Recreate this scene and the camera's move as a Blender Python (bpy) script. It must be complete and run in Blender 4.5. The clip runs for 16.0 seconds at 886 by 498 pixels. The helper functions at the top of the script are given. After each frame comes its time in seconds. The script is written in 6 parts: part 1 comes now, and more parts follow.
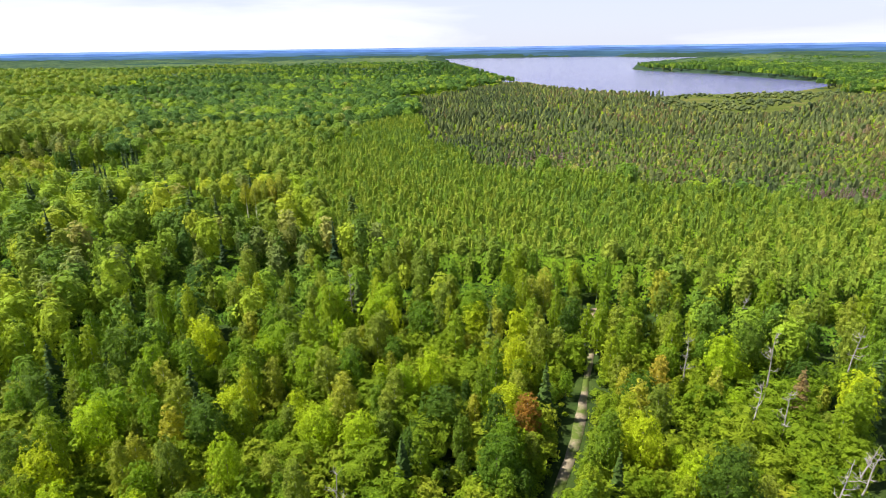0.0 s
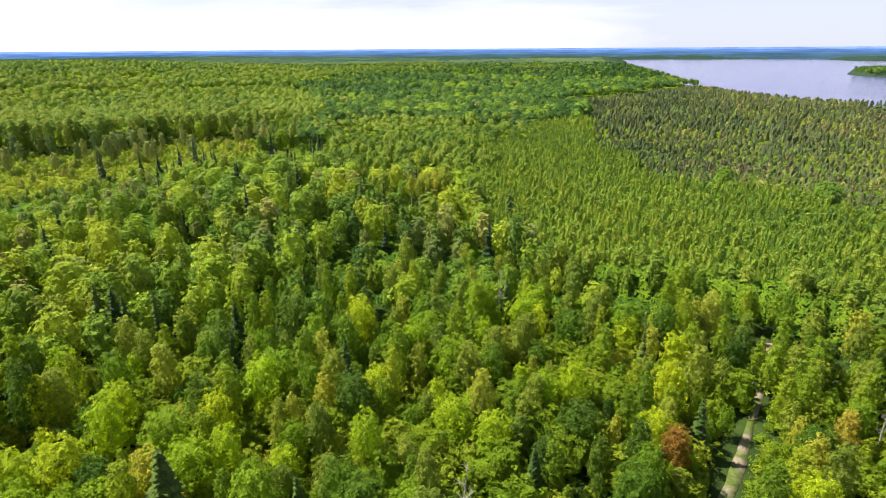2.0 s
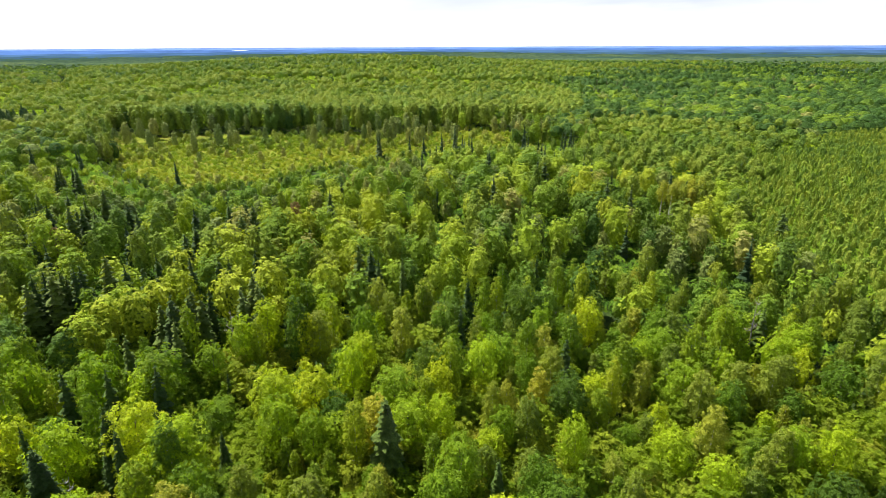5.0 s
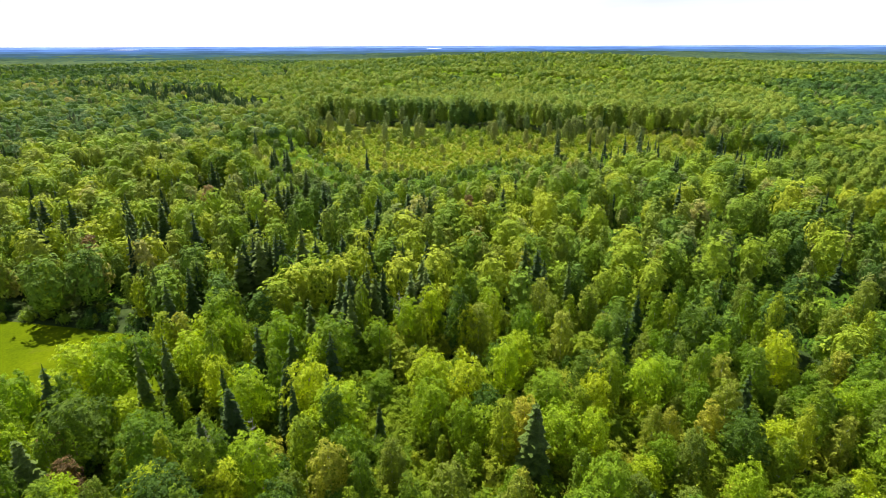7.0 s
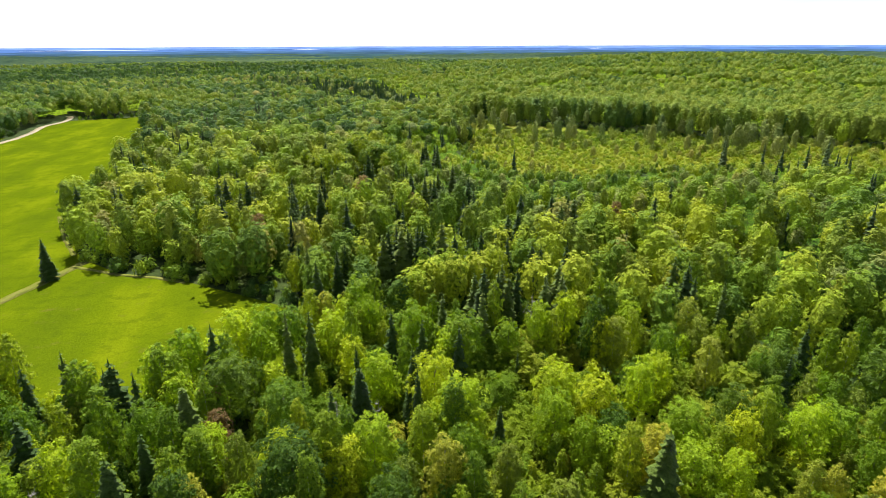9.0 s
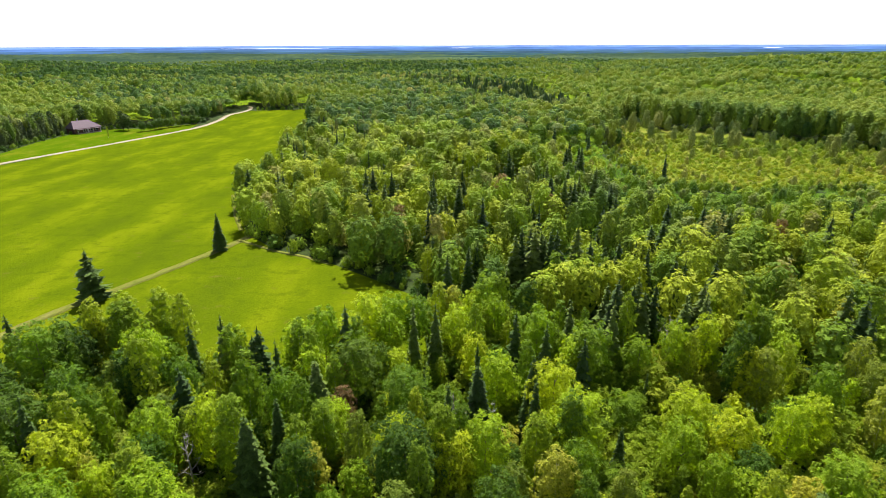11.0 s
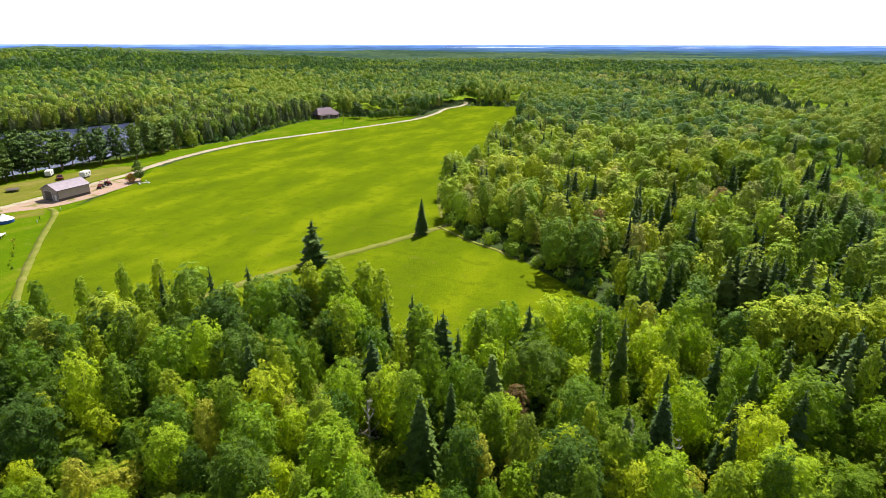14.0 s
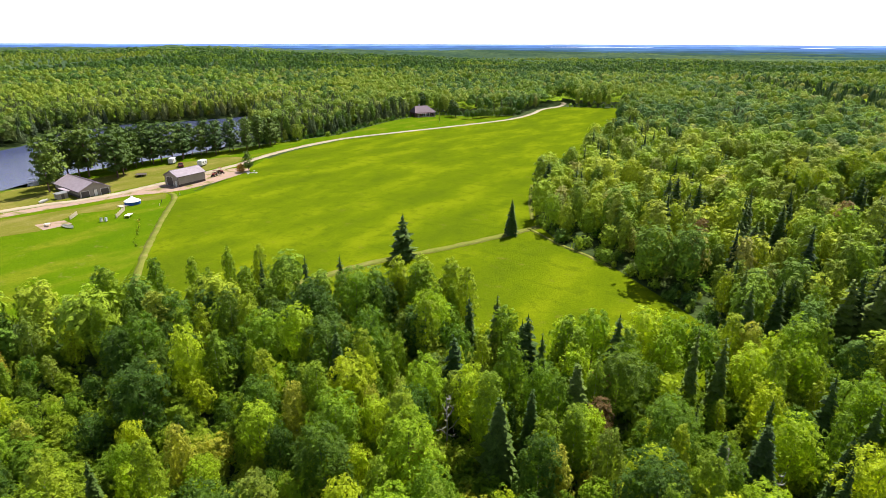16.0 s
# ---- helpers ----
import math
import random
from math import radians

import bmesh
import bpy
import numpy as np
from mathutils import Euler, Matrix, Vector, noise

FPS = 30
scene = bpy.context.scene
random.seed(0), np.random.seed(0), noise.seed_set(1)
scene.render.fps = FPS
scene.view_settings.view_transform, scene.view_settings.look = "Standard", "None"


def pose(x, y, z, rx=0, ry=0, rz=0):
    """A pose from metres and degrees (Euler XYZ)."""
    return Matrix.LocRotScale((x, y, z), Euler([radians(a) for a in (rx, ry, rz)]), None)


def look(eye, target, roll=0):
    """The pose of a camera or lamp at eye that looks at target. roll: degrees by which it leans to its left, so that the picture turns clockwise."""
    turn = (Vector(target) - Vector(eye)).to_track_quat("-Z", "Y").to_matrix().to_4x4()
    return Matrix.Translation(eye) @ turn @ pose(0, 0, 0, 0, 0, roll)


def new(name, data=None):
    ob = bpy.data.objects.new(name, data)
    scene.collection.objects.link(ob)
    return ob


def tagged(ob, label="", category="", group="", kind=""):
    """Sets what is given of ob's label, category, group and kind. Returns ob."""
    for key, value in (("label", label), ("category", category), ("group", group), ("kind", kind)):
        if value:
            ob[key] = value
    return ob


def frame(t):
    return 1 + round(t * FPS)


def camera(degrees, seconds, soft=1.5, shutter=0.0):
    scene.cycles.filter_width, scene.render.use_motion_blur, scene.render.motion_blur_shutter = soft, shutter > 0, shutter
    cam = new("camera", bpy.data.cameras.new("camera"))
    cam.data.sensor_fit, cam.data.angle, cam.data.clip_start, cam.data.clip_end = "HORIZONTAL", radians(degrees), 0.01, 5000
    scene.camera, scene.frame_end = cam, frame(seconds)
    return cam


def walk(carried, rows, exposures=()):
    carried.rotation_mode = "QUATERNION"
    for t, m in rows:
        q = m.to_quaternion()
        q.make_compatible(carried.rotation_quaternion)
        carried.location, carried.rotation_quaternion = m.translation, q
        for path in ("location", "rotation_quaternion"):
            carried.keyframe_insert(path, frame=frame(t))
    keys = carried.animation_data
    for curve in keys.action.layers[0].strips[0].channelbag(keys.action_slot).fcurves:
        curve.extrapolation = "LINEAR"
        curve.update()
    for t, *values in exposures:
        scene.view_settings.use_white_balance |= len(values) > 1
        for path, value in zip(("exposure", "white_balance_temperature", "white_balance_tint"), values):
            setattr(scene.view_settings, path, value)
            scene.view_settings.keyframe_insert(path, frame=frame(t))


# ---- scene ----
cam = camera(77.24, 16.0, 0.6)
# seconds, x, y, z, yaw, pitch, roll
ROWS = [
    (0.0, 0.00, 0.00, 50.00, -0.00, -20.13, 0.72),
    (0.5, 0.00, 0.25, 49.97, 4.46, -20.10, 0.70),
    (1.0, -0.02, 0.46, 49.92, 8.74, -20.07, 0.60),
    (1.5, -0.12, 0.62, 49.85, 12.81, -20.02, 0.47),
    (2.0, -0.26, 0.76, 49.77, 16.82, -19.99, 0.36),
    (2.5, -0.30, 0.83, 49.67, 20.65, -19.96, 0.23),
    (3.0, -0.35, 0.95, 49.56, 24.55, -19.92, 0.08),
    (3.5, -0.40, 1.06, 49.48, 28.63, -19.88, 0.03),
    (6.0, -1.40, 1.70, 49.19, 51.48, -20.32, 0.36),
    (6.5, -1.59, 1.77, 49.07, 55.94, -20.30, 0.28),
    (7.0, -1.81, 1.84, 48.89, 60.39, -20.24, 0.17),
    (7.5, -2.02, 1.98, 48.75, 64.44, -20.22, 0.10),
    (8.0, -2.21, 2.16, 48.66, 68.34, -20.20, 0.12),
    (10.5, -3.15, 3.32, 48.54, 86.60, -20.29, 0.26),
    (11.0, -3.27, 3.34, 48.47, 90.49, -20.28, 0.18),
    (11.5, -3.49, 3.26, 48.37, 94.44, -20.26, 0.10),
    (12.0, -3.77, 3.18, 48.25, 98.11, -20.27, 0.03),
    (12.5, -4.03, 3.12, 48.15, 101.82, -20.30, 0.04),
    (13.0, -4.25, 3.11, 48.06, 105.39, -20.31, -0.03),
    (13.5, -4.43, 3.06, 48.00, 108.60, -20.31, -0.07),
    (14.0, -4.58, 2.94, 47.91, 111.48, -20.34, -0.11),
    (14.5, -4.75, 2.86, 47.82, 113.95, -20.33, -0.16),
    (15.0, -4.85, 2.76, 47.74, 116.43, -20.34, -0.17),
    (15.5, -4.94, 2.65, 47.68, 118.83, -20.35, -0.19),
    (16.0, -5.09, 2.55, 47.64, 121.11, -20.38, -0.15),
]
EXPOSURES = [(0.0, 1.15), (16.0, 1.15)]
walk(cam, [(t, pose(x, y, z, 90 + pitch, roll, yaw)) for t, x, y, z, yaw, pitch, roll in ROWS], EXPOSURES)

# ---- sky, sun, exposure ----
SUN_ELEVATION = 56.0
world = bpy.data.worlds.new("sky")
scene.world = world
world.use_nodes = True


def build_sky():
    nt = world.node_tree
    nt.nodes.clear()
    out = nt.nodes.new("ShaderNodeOutputWorld")
    back = nt.nodes.new("ShaderNodeBackground")
    sky = nt.nodes.new("ShaderNodeTexSky")
    sky.sky_type = "NISHITA"
    sky.sun_disc = False
    sky.sun_elevation = radians(SUN_ELEVATION)
    sky.sun_rotation = radians(-90)
    sky.air_density, sky.dust_density, sky.ozone_density = 1.0, 0.4, 3.0
    strength = nt.nodes.new("ShaderNodeVectorMath")
    strength.operation = "SCALE"
    strength.inputs["Scale"].default_value = 0.058
    co = nt.nodes.new("ShaderNodeTexCoord")
    flat = nt.nodes.new("ShaderNodeMapping")
    flat.inputs["Scale"].default_value = (1.2, 1.2, 7.0)
    flat.inputs["Location"].default_value = (0.7, 2.1, 0.35)
    clouds = nt.nodes.new("ShaderNodeTexNoise")
    clouds.inputs["Scale"].default_value = 1.6
    clouds.inputs["Detail"].default_value = 7.0
    clouds.inputs["Roughness"].default_value = 0.52
    clouds.inputs["Distortion"].default_value = 0.4
    cover = nt.nodes.new("ShaderNodeMapRange")
    cover.inputs["From Min"].default_value = 0.36
    cover.inputs["From Max"].default_value = 0.66
    mix = nt.nodes.new("ShaderNodeMix")
    mix.data_type = "RGBA"
    mix.inputs["B"].default_value = (0.55, 0.55, 0.56, 1)
    nt.links.new(co.outputs["Generated"], flat.inputs["Vector"])
    nt.links.new(flat.outputs["Vector"], clouds.inputs["Vector"])
    axis = nt.nodes.new("ShaderNodeVectorMath")
    axis.operation = "DOT_PRODUCT"
    axis.inputs[1].default_value = (-0.16, -0.10, 0.0)
    lifted = nt.nodes.new("ShaderNodeMath")
    lifted.operation = "ADD"
    nt.links.new(co.outputs["Generated"], axis.inputs[0])
    nt.links.new(clouds.outputs["Fac"], lifted.inputs[0])
    nt.links.new(axis.outputs["Value"], lifted.inputs[1])
    nt.links.new(lifted.outputs["Value"], cover.inputs["Value"])
    nt.links.new(sky.outputs["Color"], strength.inputs[0])
    veil = nt.nodes.new("ShaderNodeMix")
    veil.data_type = "RGBA"
    apart = nt.nodes.new("ShaderNodeSeparateXYZ")
    nt.links.new(co.outputs["Generated"], apart.inputs["Vector"])
    thin = nt.nodes.new("ShaderNodeMapRange")
    thin.inputs["From Min"].default_value, thin.inputs["From Max"].default_value = 0.16, 0.48
    thin.inputs["To Min"].default_value, thin.inputs["To Max"].default_value = 0.84, 0.10
    nt.links.new(apart.outputs["Z"], thin.inputs["Value"])
    nt.links.new(thin.outputs["Result"], veil.inputs["Factor"])
    less = nt.nodes.new("ShaderNodeMath")
    less.operation = "MULTIPLY"
    nt.links.new(thin.outputs["Result"], less.inputs[0])
    nt.links.new(cover.outputs["Result"], less.inputs[1])
    more = nt.nodes.new("ShaderNodeMath")
    more.operation = "MULTIPLY"
    more.use_clamp = True
    more.inputs[1].default_value = 1.22
    nt.links.new(less.outputs["Value"], more.inputs[0])
    nt.links.new(more.outputs["Value"], mix.inputs["Factor"])
    veil.inputs["B"].default_value = (0.385, 0.405, 0.485, 1)
    nt.links.new(strength.outputs["Vector"], veil.inputs["A"])
    nt.links.new(veil.outputs["Result"], mix.inputs["A"])
    nt.links.new(mix.outputs["Result"], back.inputs["Color"])
    back.inputs["Strength"].default_value = 1.0
    nt.links.new(back.outputs["Background"], out.inputs["Surface"])


build_sky()
sun = new("sun", bpy.data.lights.new("sun", "SUN"))
sun.data.energy = 5.0
sun.data.angle = radians(0.55)
sun.data.color = (1.0, 0.95, 0.86)
sun.matrix_world = look((0, 0, 200), (200 * math.cos(radians(SUN_ELEVATION)), 0, 200 - 200 * math.sin(radians(SUN_ELEVATION))))


# ---- materials ----
def material(name, roughness=0.8, metallic=0.0, specular=0.3):
    mat = bpy.data.materials.new(name)
    mat.use_nodes = True
    bsdf = mat.node_tree.nodes["Principled BSDF"]
    bsdf.inputs["Roughness"].default_value = roughness
    bsdf.inputs["Metallic"].default_value = metallic
    bsdf.inputs["Specular IOR Level"].default_value = specular
    return mat, mat.node_tree, bsdf


def add(nt, kind, **values):
    node = nt.nodes.new("ShaderNode" + kind)
    for key, value in values.items():
        node.inputs[key.replace("_", " ")].default_value = value
    return node


def ramp(nt, source, stops):
    node = nt.nodes.new("ShaderNodeValToRGB")
    while len(node.color_ramp.elements) < len(stops):
        node.color_ramp.elements.new(0.5)
    for e, (at, col) in zip(node.color_ramp.elements, stops):
        e.position, e.color = at, (*col, 1)
    nt.links.new(source, node.inputs["Fac"])
    return node.outputs["Color"]


def blend(nt, fac, a, b, mode="MIX"):
    node = nt.nodes.new("ShaderNodeMix")
    node.data_type, node.blend_type = "RGBA", mode
    for key, value in (("Factor", fac), ("A", a), ("B", b)):
        if hasattr(value, "is_linked"):
            nt.links.new(value, node.inputs[key])
        else:
            node.inputs[key].default_value = (*value, 1) if isinstance(value, tuple) else value
    return node.outputs["Result"]


def world_noise(nt, scale, detail=4.0, roughness=0.55, stretch=(1, 1, 1)):
    geo = nt.nodes.new("ShaderNodeNewGeometry")
    mapping = nt.nodes.new("ShaderNodeMapping")
    mapping.inputs["Scale"].default_value = stretch
    tex = add(nt, "TexNoise", Scale=scale, Detail=detail, Roughness=roughness)
    nt.links.new(geo.outputs["Position"], mapping.inputs["Vector"])
    nt.links.new(mapping.outputs["Vector"], tex.inputs["Vector"])
    return tex.outputs["Fac"]


def bump(nt, bsdf, height, strength=0.4, distance=0.1):
    node = add(nt, "Bump", Strength=strength, Distance=distance)
    nt.links.new(height, node.inputs["Height"])
    nt.links.new(node.outputs["Normal"], bsdf.inputs["Normal"])


def leaf_material(name, stops, joined=False, through_light=0.36, gloss=0.15, lace=0.0):
    """Foliage: the tint goes from tree to tree, and a little from leaf cluster to leaf cluster."""
    mat, nt, bsdf = material(name, 0.55 if gloss else 1.0, 0.0, gloss)
    if joined:
        src = nt.nodes.new("ShaderNodeAttribute")
        src.attribute_name = "tint"
        tint = src.outputs["Fac"]
    else:
        tint = nt.nodes.new("ShaderNodeObjectInfo").outputs["Random"]
    col = ramp(nt, tint, stops)
    geo = nt.nodes.new("ShaderNodeNewGeometry")
    vary = add(nt, "MapRange", To_Min=0.9, To_Max=1.1)
    nt.links.new(geo.outputs["Random Per Island"], vary.inputs["Value"])
    scaled = nt.nodes.new("ShaderNodeVectorMath")
    scaled.operation = "SCALE"
    nt.links.new(col, scaled.inputs[0])
    nt.links.new(vary.outputs["Result"], scaled.inputs["Scale"])
    col = scaled.outputs["Vector"]
    grain = world_noise(nt, 4.8, 3.0, 0.65)
    col = blend(nt, 1.0, col, ramp(nt, grain, [(0.30, (0.66, 0.68, 0.64)), (0.50, (1.0, 1.0, 1.0)), (0.70, (1.30, 1.26, 1.15))]), "MULTIPLY")
    clump = world_noise(nt, 1.05, 2.0, 0.6)
    col = blend(nt, 1.0, col, ramp(nt, clump, [(0.32, (0.84, 0.86, 0.86)), (0.50, (1.0, 1.0, 1.0)), (0.68, (1.18, 1.15, 1.08))]), "MULTIPLY")
    bump(nt, bsdf, grain, 0.9, 0.35)
    broad = world_noise(nt, 0.02, 3.0)
    col = blend(nt, ramp(nt, broad, [(0.35, (0, 0, 0)), (0.65, (0.45, 0.45, 0.45))]), col, blend(nt, 1.0, col, (1.22, 1.02, 0.75), "MULTIPLY"))
    nt.links.new(col, bsdf.inputs["Base Color"])
    glow = nt.nodes.new("ShaderNodeBsdfTranslucent")
    nt.links.new(blend(nt, 1.0, col, (1.25, 1.25, 0.7), "MULTIPLY"), glow.inputs["Color"])
    mixed = nt.nodes.new("ShaderNodeMixShader")
    mixed.inputs["Fac"].default_value = through_light
    nt.links.new(bsdf.outputs["BSDF"], mixed.inputs[1])
    nt.links.new(glow.outputs["BSDF"], mixed.inputs[2])
    out = mixed.outputs["Shader"]
    if lace:
        # gaps between the leaves of a spray
        gap = nt.nodes.new("ShaderNodeMixShader")
        nt.links.new(ramp(nt, world_noise(nt, lace, 2.0, 0.6), [(0.445, (0, 0, 0)), (0.475, (1, 1, 1))]), gap.inputs["Fac"])
        nt.links.new(nt.nodes.new("ShaderNodeBsdfTransparent").outputs["BSDF"], gap.inputs[1])
        nt.links.new(out, gap.inputs[2])
        out = gap.outputs["Shader"]
    nt.links.new(out, nt.nodes["Material Output"].inputs["Surface"])
    return mat


TINTS = {
    "maple": [(0.0, (0.046, 0.106, 0.018)), (0.35, (0.112, 0.205, 0.018)), (0.65, (0.190, 0.300, 0.018)), (1.0, (0.26, 0.34, 0.022))],
    # a darker green that some maples, birches and bushes carry
    "oak": [(0.0, (0.030, 0.070, 0.016)), (0.5, (0.050, 0.105, 0.020)), (1.0, (0.080, 0.140, 0.024))],
    "aspen": [(0.0, (0.080, 0.155, 0.024)), (0.6, (0.140, 0.222, 0.022)), (1.0, (0.195, 0.265, 0.030))],
    "birch": [(0.0, (0.100, 0.160, 0.040)), (0.6, (0.172, 0.232, 0.052)), (0.96, (0.25, 0.28, 0.062)), (1.0, (0.29, 0.235, 0.07))],
    "spruce": [(0.0, (0.026, 0.056, 0.022)), (0.6, (0.044, 0.084, 0.030)), (1.0, (0.075, 0.120, 0.038))],
    "pine": [(0.0, (0.036, 0.076, 0.028)), (1.0, (0.085, 0.140, 0.040))],
    "shrub": [(0.0, (0.095, 0.165, 0.018)), (0.6, (0.170, 0.235, 0.026)), (1.0, (0.225, 0.255, 0.045))],
    "rust": [(0.0, (0.19, 0.115, 0.045)), (1.0, (0.24, 0.15, 0.055))],
    "dead": [(0.0, (0.115, 0.085, 0.070)), (1.0, (0.17, 0.135, 0.120))],
    "tamarack": [(0.0, (0.075, 0.110, 0.040)), (0.5, (0.125, 0.130, 0.050)), (0.88, (0.15, 0.120, 0.060)), (1.0, (0.19, 0.165, 0.12))],
    "bog": [(0.0, (0.052, 0.080, 0.034)), (0.6, (0.092, 0.128, 0.044)), (1.0, (0.130, 0.168, 0.052))],
    # duller, cooler greens: the haze of distance put into the leaf colour
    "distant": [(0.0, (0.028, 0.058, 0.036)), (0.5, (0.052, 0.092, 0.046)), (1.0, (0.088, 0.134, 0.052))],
}
CONIFERS = ("spruce", "pine", "bog")
LEAF = {k: leaf_material(k + "_leaves", v, False, 0.16 if k in CONIFERS else 0.42, 0.15 if k in CONIFERS else 0.17, 0.0 if k in CONIFERS else 4.6) for k, v in ((k, [(p, (1.54 * r, 1.44 * g, 0.75 * b)) for p, (r, g, b) in v]) for k, v in TINTS.items())}
# bluer than LEAF: slight haze over the massed trees is put into their tints
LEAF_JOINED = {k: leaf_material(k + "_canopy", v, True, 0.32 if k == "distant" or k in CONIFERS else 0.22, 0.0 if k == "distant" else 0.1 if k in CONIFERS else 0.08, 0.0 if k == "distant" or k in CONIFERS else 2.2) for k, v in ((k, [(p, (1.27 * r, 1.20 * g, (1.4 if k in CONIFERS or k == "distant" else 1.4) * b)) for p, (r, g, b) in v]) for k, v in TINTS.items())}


# woods further off: duller and bluer, distance haze put into the leaf colour
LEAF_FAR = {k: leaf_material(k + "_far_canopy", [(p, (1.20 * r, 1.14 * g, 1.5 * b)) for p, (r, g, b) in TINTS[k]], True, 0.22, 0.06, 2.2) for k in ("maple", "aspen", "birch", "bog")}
SAPLING = leaf_material("sapling_leaves", [(0.0, (0.115, 0.205, 0.012)), (0.6, (0.195, 0.285, 0.016)), (1.0, (0.275, 0.325, 0.030))], True, 0.42, 0.10, 4.8)
UNDERSTORY = leaf_material("understory_leaves", TINTS["maple"], True, 0.2, 0.0, 2.2)


def bark_material(name, light, dark, bands=False):
    mat, nt, bsdf = material(name, 0.85)
    n = world_noise(nt, 3.0 if bands else 6.0, 4.0, 0.6, (1, 1, 4) if bands else (1, 1, 0.3))
    nt.links.new(ramp(nt, n, [(0.36, dark), (0.52, light), (1.0, light)]), bsdf.inputs["Base Color"])
    bump(nt, bsdf, n, 0.5, 0.03)
    return mat


BARK = {
    "maple": bark_material("maple_bark", (0.16, 0.13, 0.10), (0.06, 0.05, 0.04)),
    "aspen": bark_material("aspen_bark", (0.50, 0.49, 0.42), (0.16, 0.15, 0.12), True),
    "birch": bark_material("birch_bark", (0.66, 0.63, 0.57), (0.10, 0.09, 0.08), True),
    "spruce": bark_material("spruce_bark", (0.11, 0.085, 0.07), (0.05, 0.04, 0.035)),
    "pine": bark_material("pine_bark", (0.17, 0.10, 0.07), (0.06, 0.045, 0.04)),
    "shrub": bark_material("shrub_bark", (0.13, 0.10, 0.07), (0.05, 0.04, 0.03)),
    "dead": bark_material("dead_wood", (0.31, 0.28, 0.25), (0.14, 0.12, 0.10)),
}


def ground_material():
    mat, nt, bsdf = material("forest_floor", 0.95, 0, 0.1)
    a, b = world_noise(nt, 0.25, 6.0, 0.6), world_noise(nt, 0.012, 4.0)
    c1 = ramp(nt, a, [(0.3, (0.014, 0.022, 0.006)), (0.55, (0.030, 0.048, 0.008)), (0.75, (0.062, 0.075, 0.02))])
    c2 = ramp(nt, a, [(0.3, (0.016, 0.032, 0.008)), (0.7, (0.040, 0.070, 0.012))])
    nt.links.new(blend(nt, ramp(nt, b, [(0.4, (0, 0, 0)), (0.6, (1, 1, 1))]), c1, c2), bsdf.inputs["Base Color"])
    bump(nt, bsdf, a, 1.0, 0.8)
    return mat


def grass_material(name, dark, mid, light, dry, patch=0.035):
    mat, nt, bsdf = material(name, 1.0, 0, 0.0)
    fine, tuft, big = world_noise(nt, 2.2, 5.0, 0.7), world_noise(nt, 0.20, 6.0, 0.62, (1.7, 1.0, 1)), world_noise(nt, patch, 4.0, 0.5, (1.0, 2.2, 1))
    col = ramp(nt, big, [(0.32, tuple(0.5 * (a + b) for a, b in zip(dark, mid))), (0.50, mid), (0.66, light)])
    col = blend(nt, ramp(nt, tuft, [(0.36, (0.42, 0.42, 0.42)), (0.48, (0, 0, 0))]), col, dark)
    col = blend(nt, ramp(nt, tuft, [(0.60, (0, 0, 0)), (0.74, (0.6, 0.6, 0.6))]), col, dry)
    col = blend(nt, 1.0, col, ramp(nt, fine, [(0.3, (0.78, 0.80, 0.75)), (0.7, (1.15, 1.12, 1.1))]), "MULTIPLY")
    nt.links.new(col, bsdf.inputs["Base Color"])
    bump(nt, bsdf, fine, 0.7, 0.25)
    return mat


def gravel_material(name, light, dark, grass=None, cover=(0.44, 0.58)):
    mat, nt, bsdf = material(name, 0.95, 0, 0.15)
    fine, big = world_noise(nt, 5.0, 5.0, 0.7), world_noise(nt, 0.25, 5.0, 0.6)
    col = ramp(nt, fine, [(0.3, dark), (0.7, light)])
    if grass:
        col = blend(nt, ramp(nt, big, [(cover[0], (0, 0, 0)), (cover[1], (1, 1, 1))]), col, grass)
    else:
        col = blend(nt, 1.0, col, ramp(nt, big, [(0.3, (0.8, 0.78, 0.75)), (0.7, (1.1, 1.1, 1.1))]), "MULTIPLY")
    nt.links.new(col, bsdf.inputs["Base Color"])
    bump(nt, bsdf, fine, 0.5, 0.05)
    return mat


def water_material(name, col, rough):
    mat, nt, bsdf = material(name, rough, 0, 0.5)
    n = world_noise(nt, 0.006, 3.0, 0.5, (1, 3, 1))
    nt.links.new(ramp(nt, n, [(0.35, col), (0.65, tuple(1.3 * c for c in col))]), bsdf.inputs["Base Color"])
    bump(nt, bsdf, world_noise(nt, 0.7, 3.0), 0.7, 0.5)
    return mat


# far backdrop colour that also glows, standing in for haze and sky shine
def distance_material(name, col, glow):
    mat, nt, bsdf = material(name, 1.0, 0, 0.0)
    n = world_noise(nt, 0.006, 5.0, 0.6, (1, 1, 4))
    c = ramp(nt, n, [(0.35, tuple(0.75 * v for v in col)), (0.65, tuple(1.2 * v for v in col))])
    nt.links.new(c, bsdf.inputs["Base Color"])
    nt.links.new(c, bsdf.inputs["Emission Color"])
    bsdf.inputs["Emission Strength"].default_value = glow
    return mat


def plain_material(name, col, roughness=0.6, metallic=0.0, wear=0.15, scale=1.5):
    mat, nt, bsdf = material(name, roughness, metallic, 0.4)
    n = world_noise(nt, scale, 5.0, 0.6)
    nt.links.new(ramp(nt, n, [(0.3, tuple(c * (1 - wear) for c in col)), (0.7, tuple(min(1, c * (1 + wear)) for c in col))]), bsdf.inputs["Base Color"])
    return mat


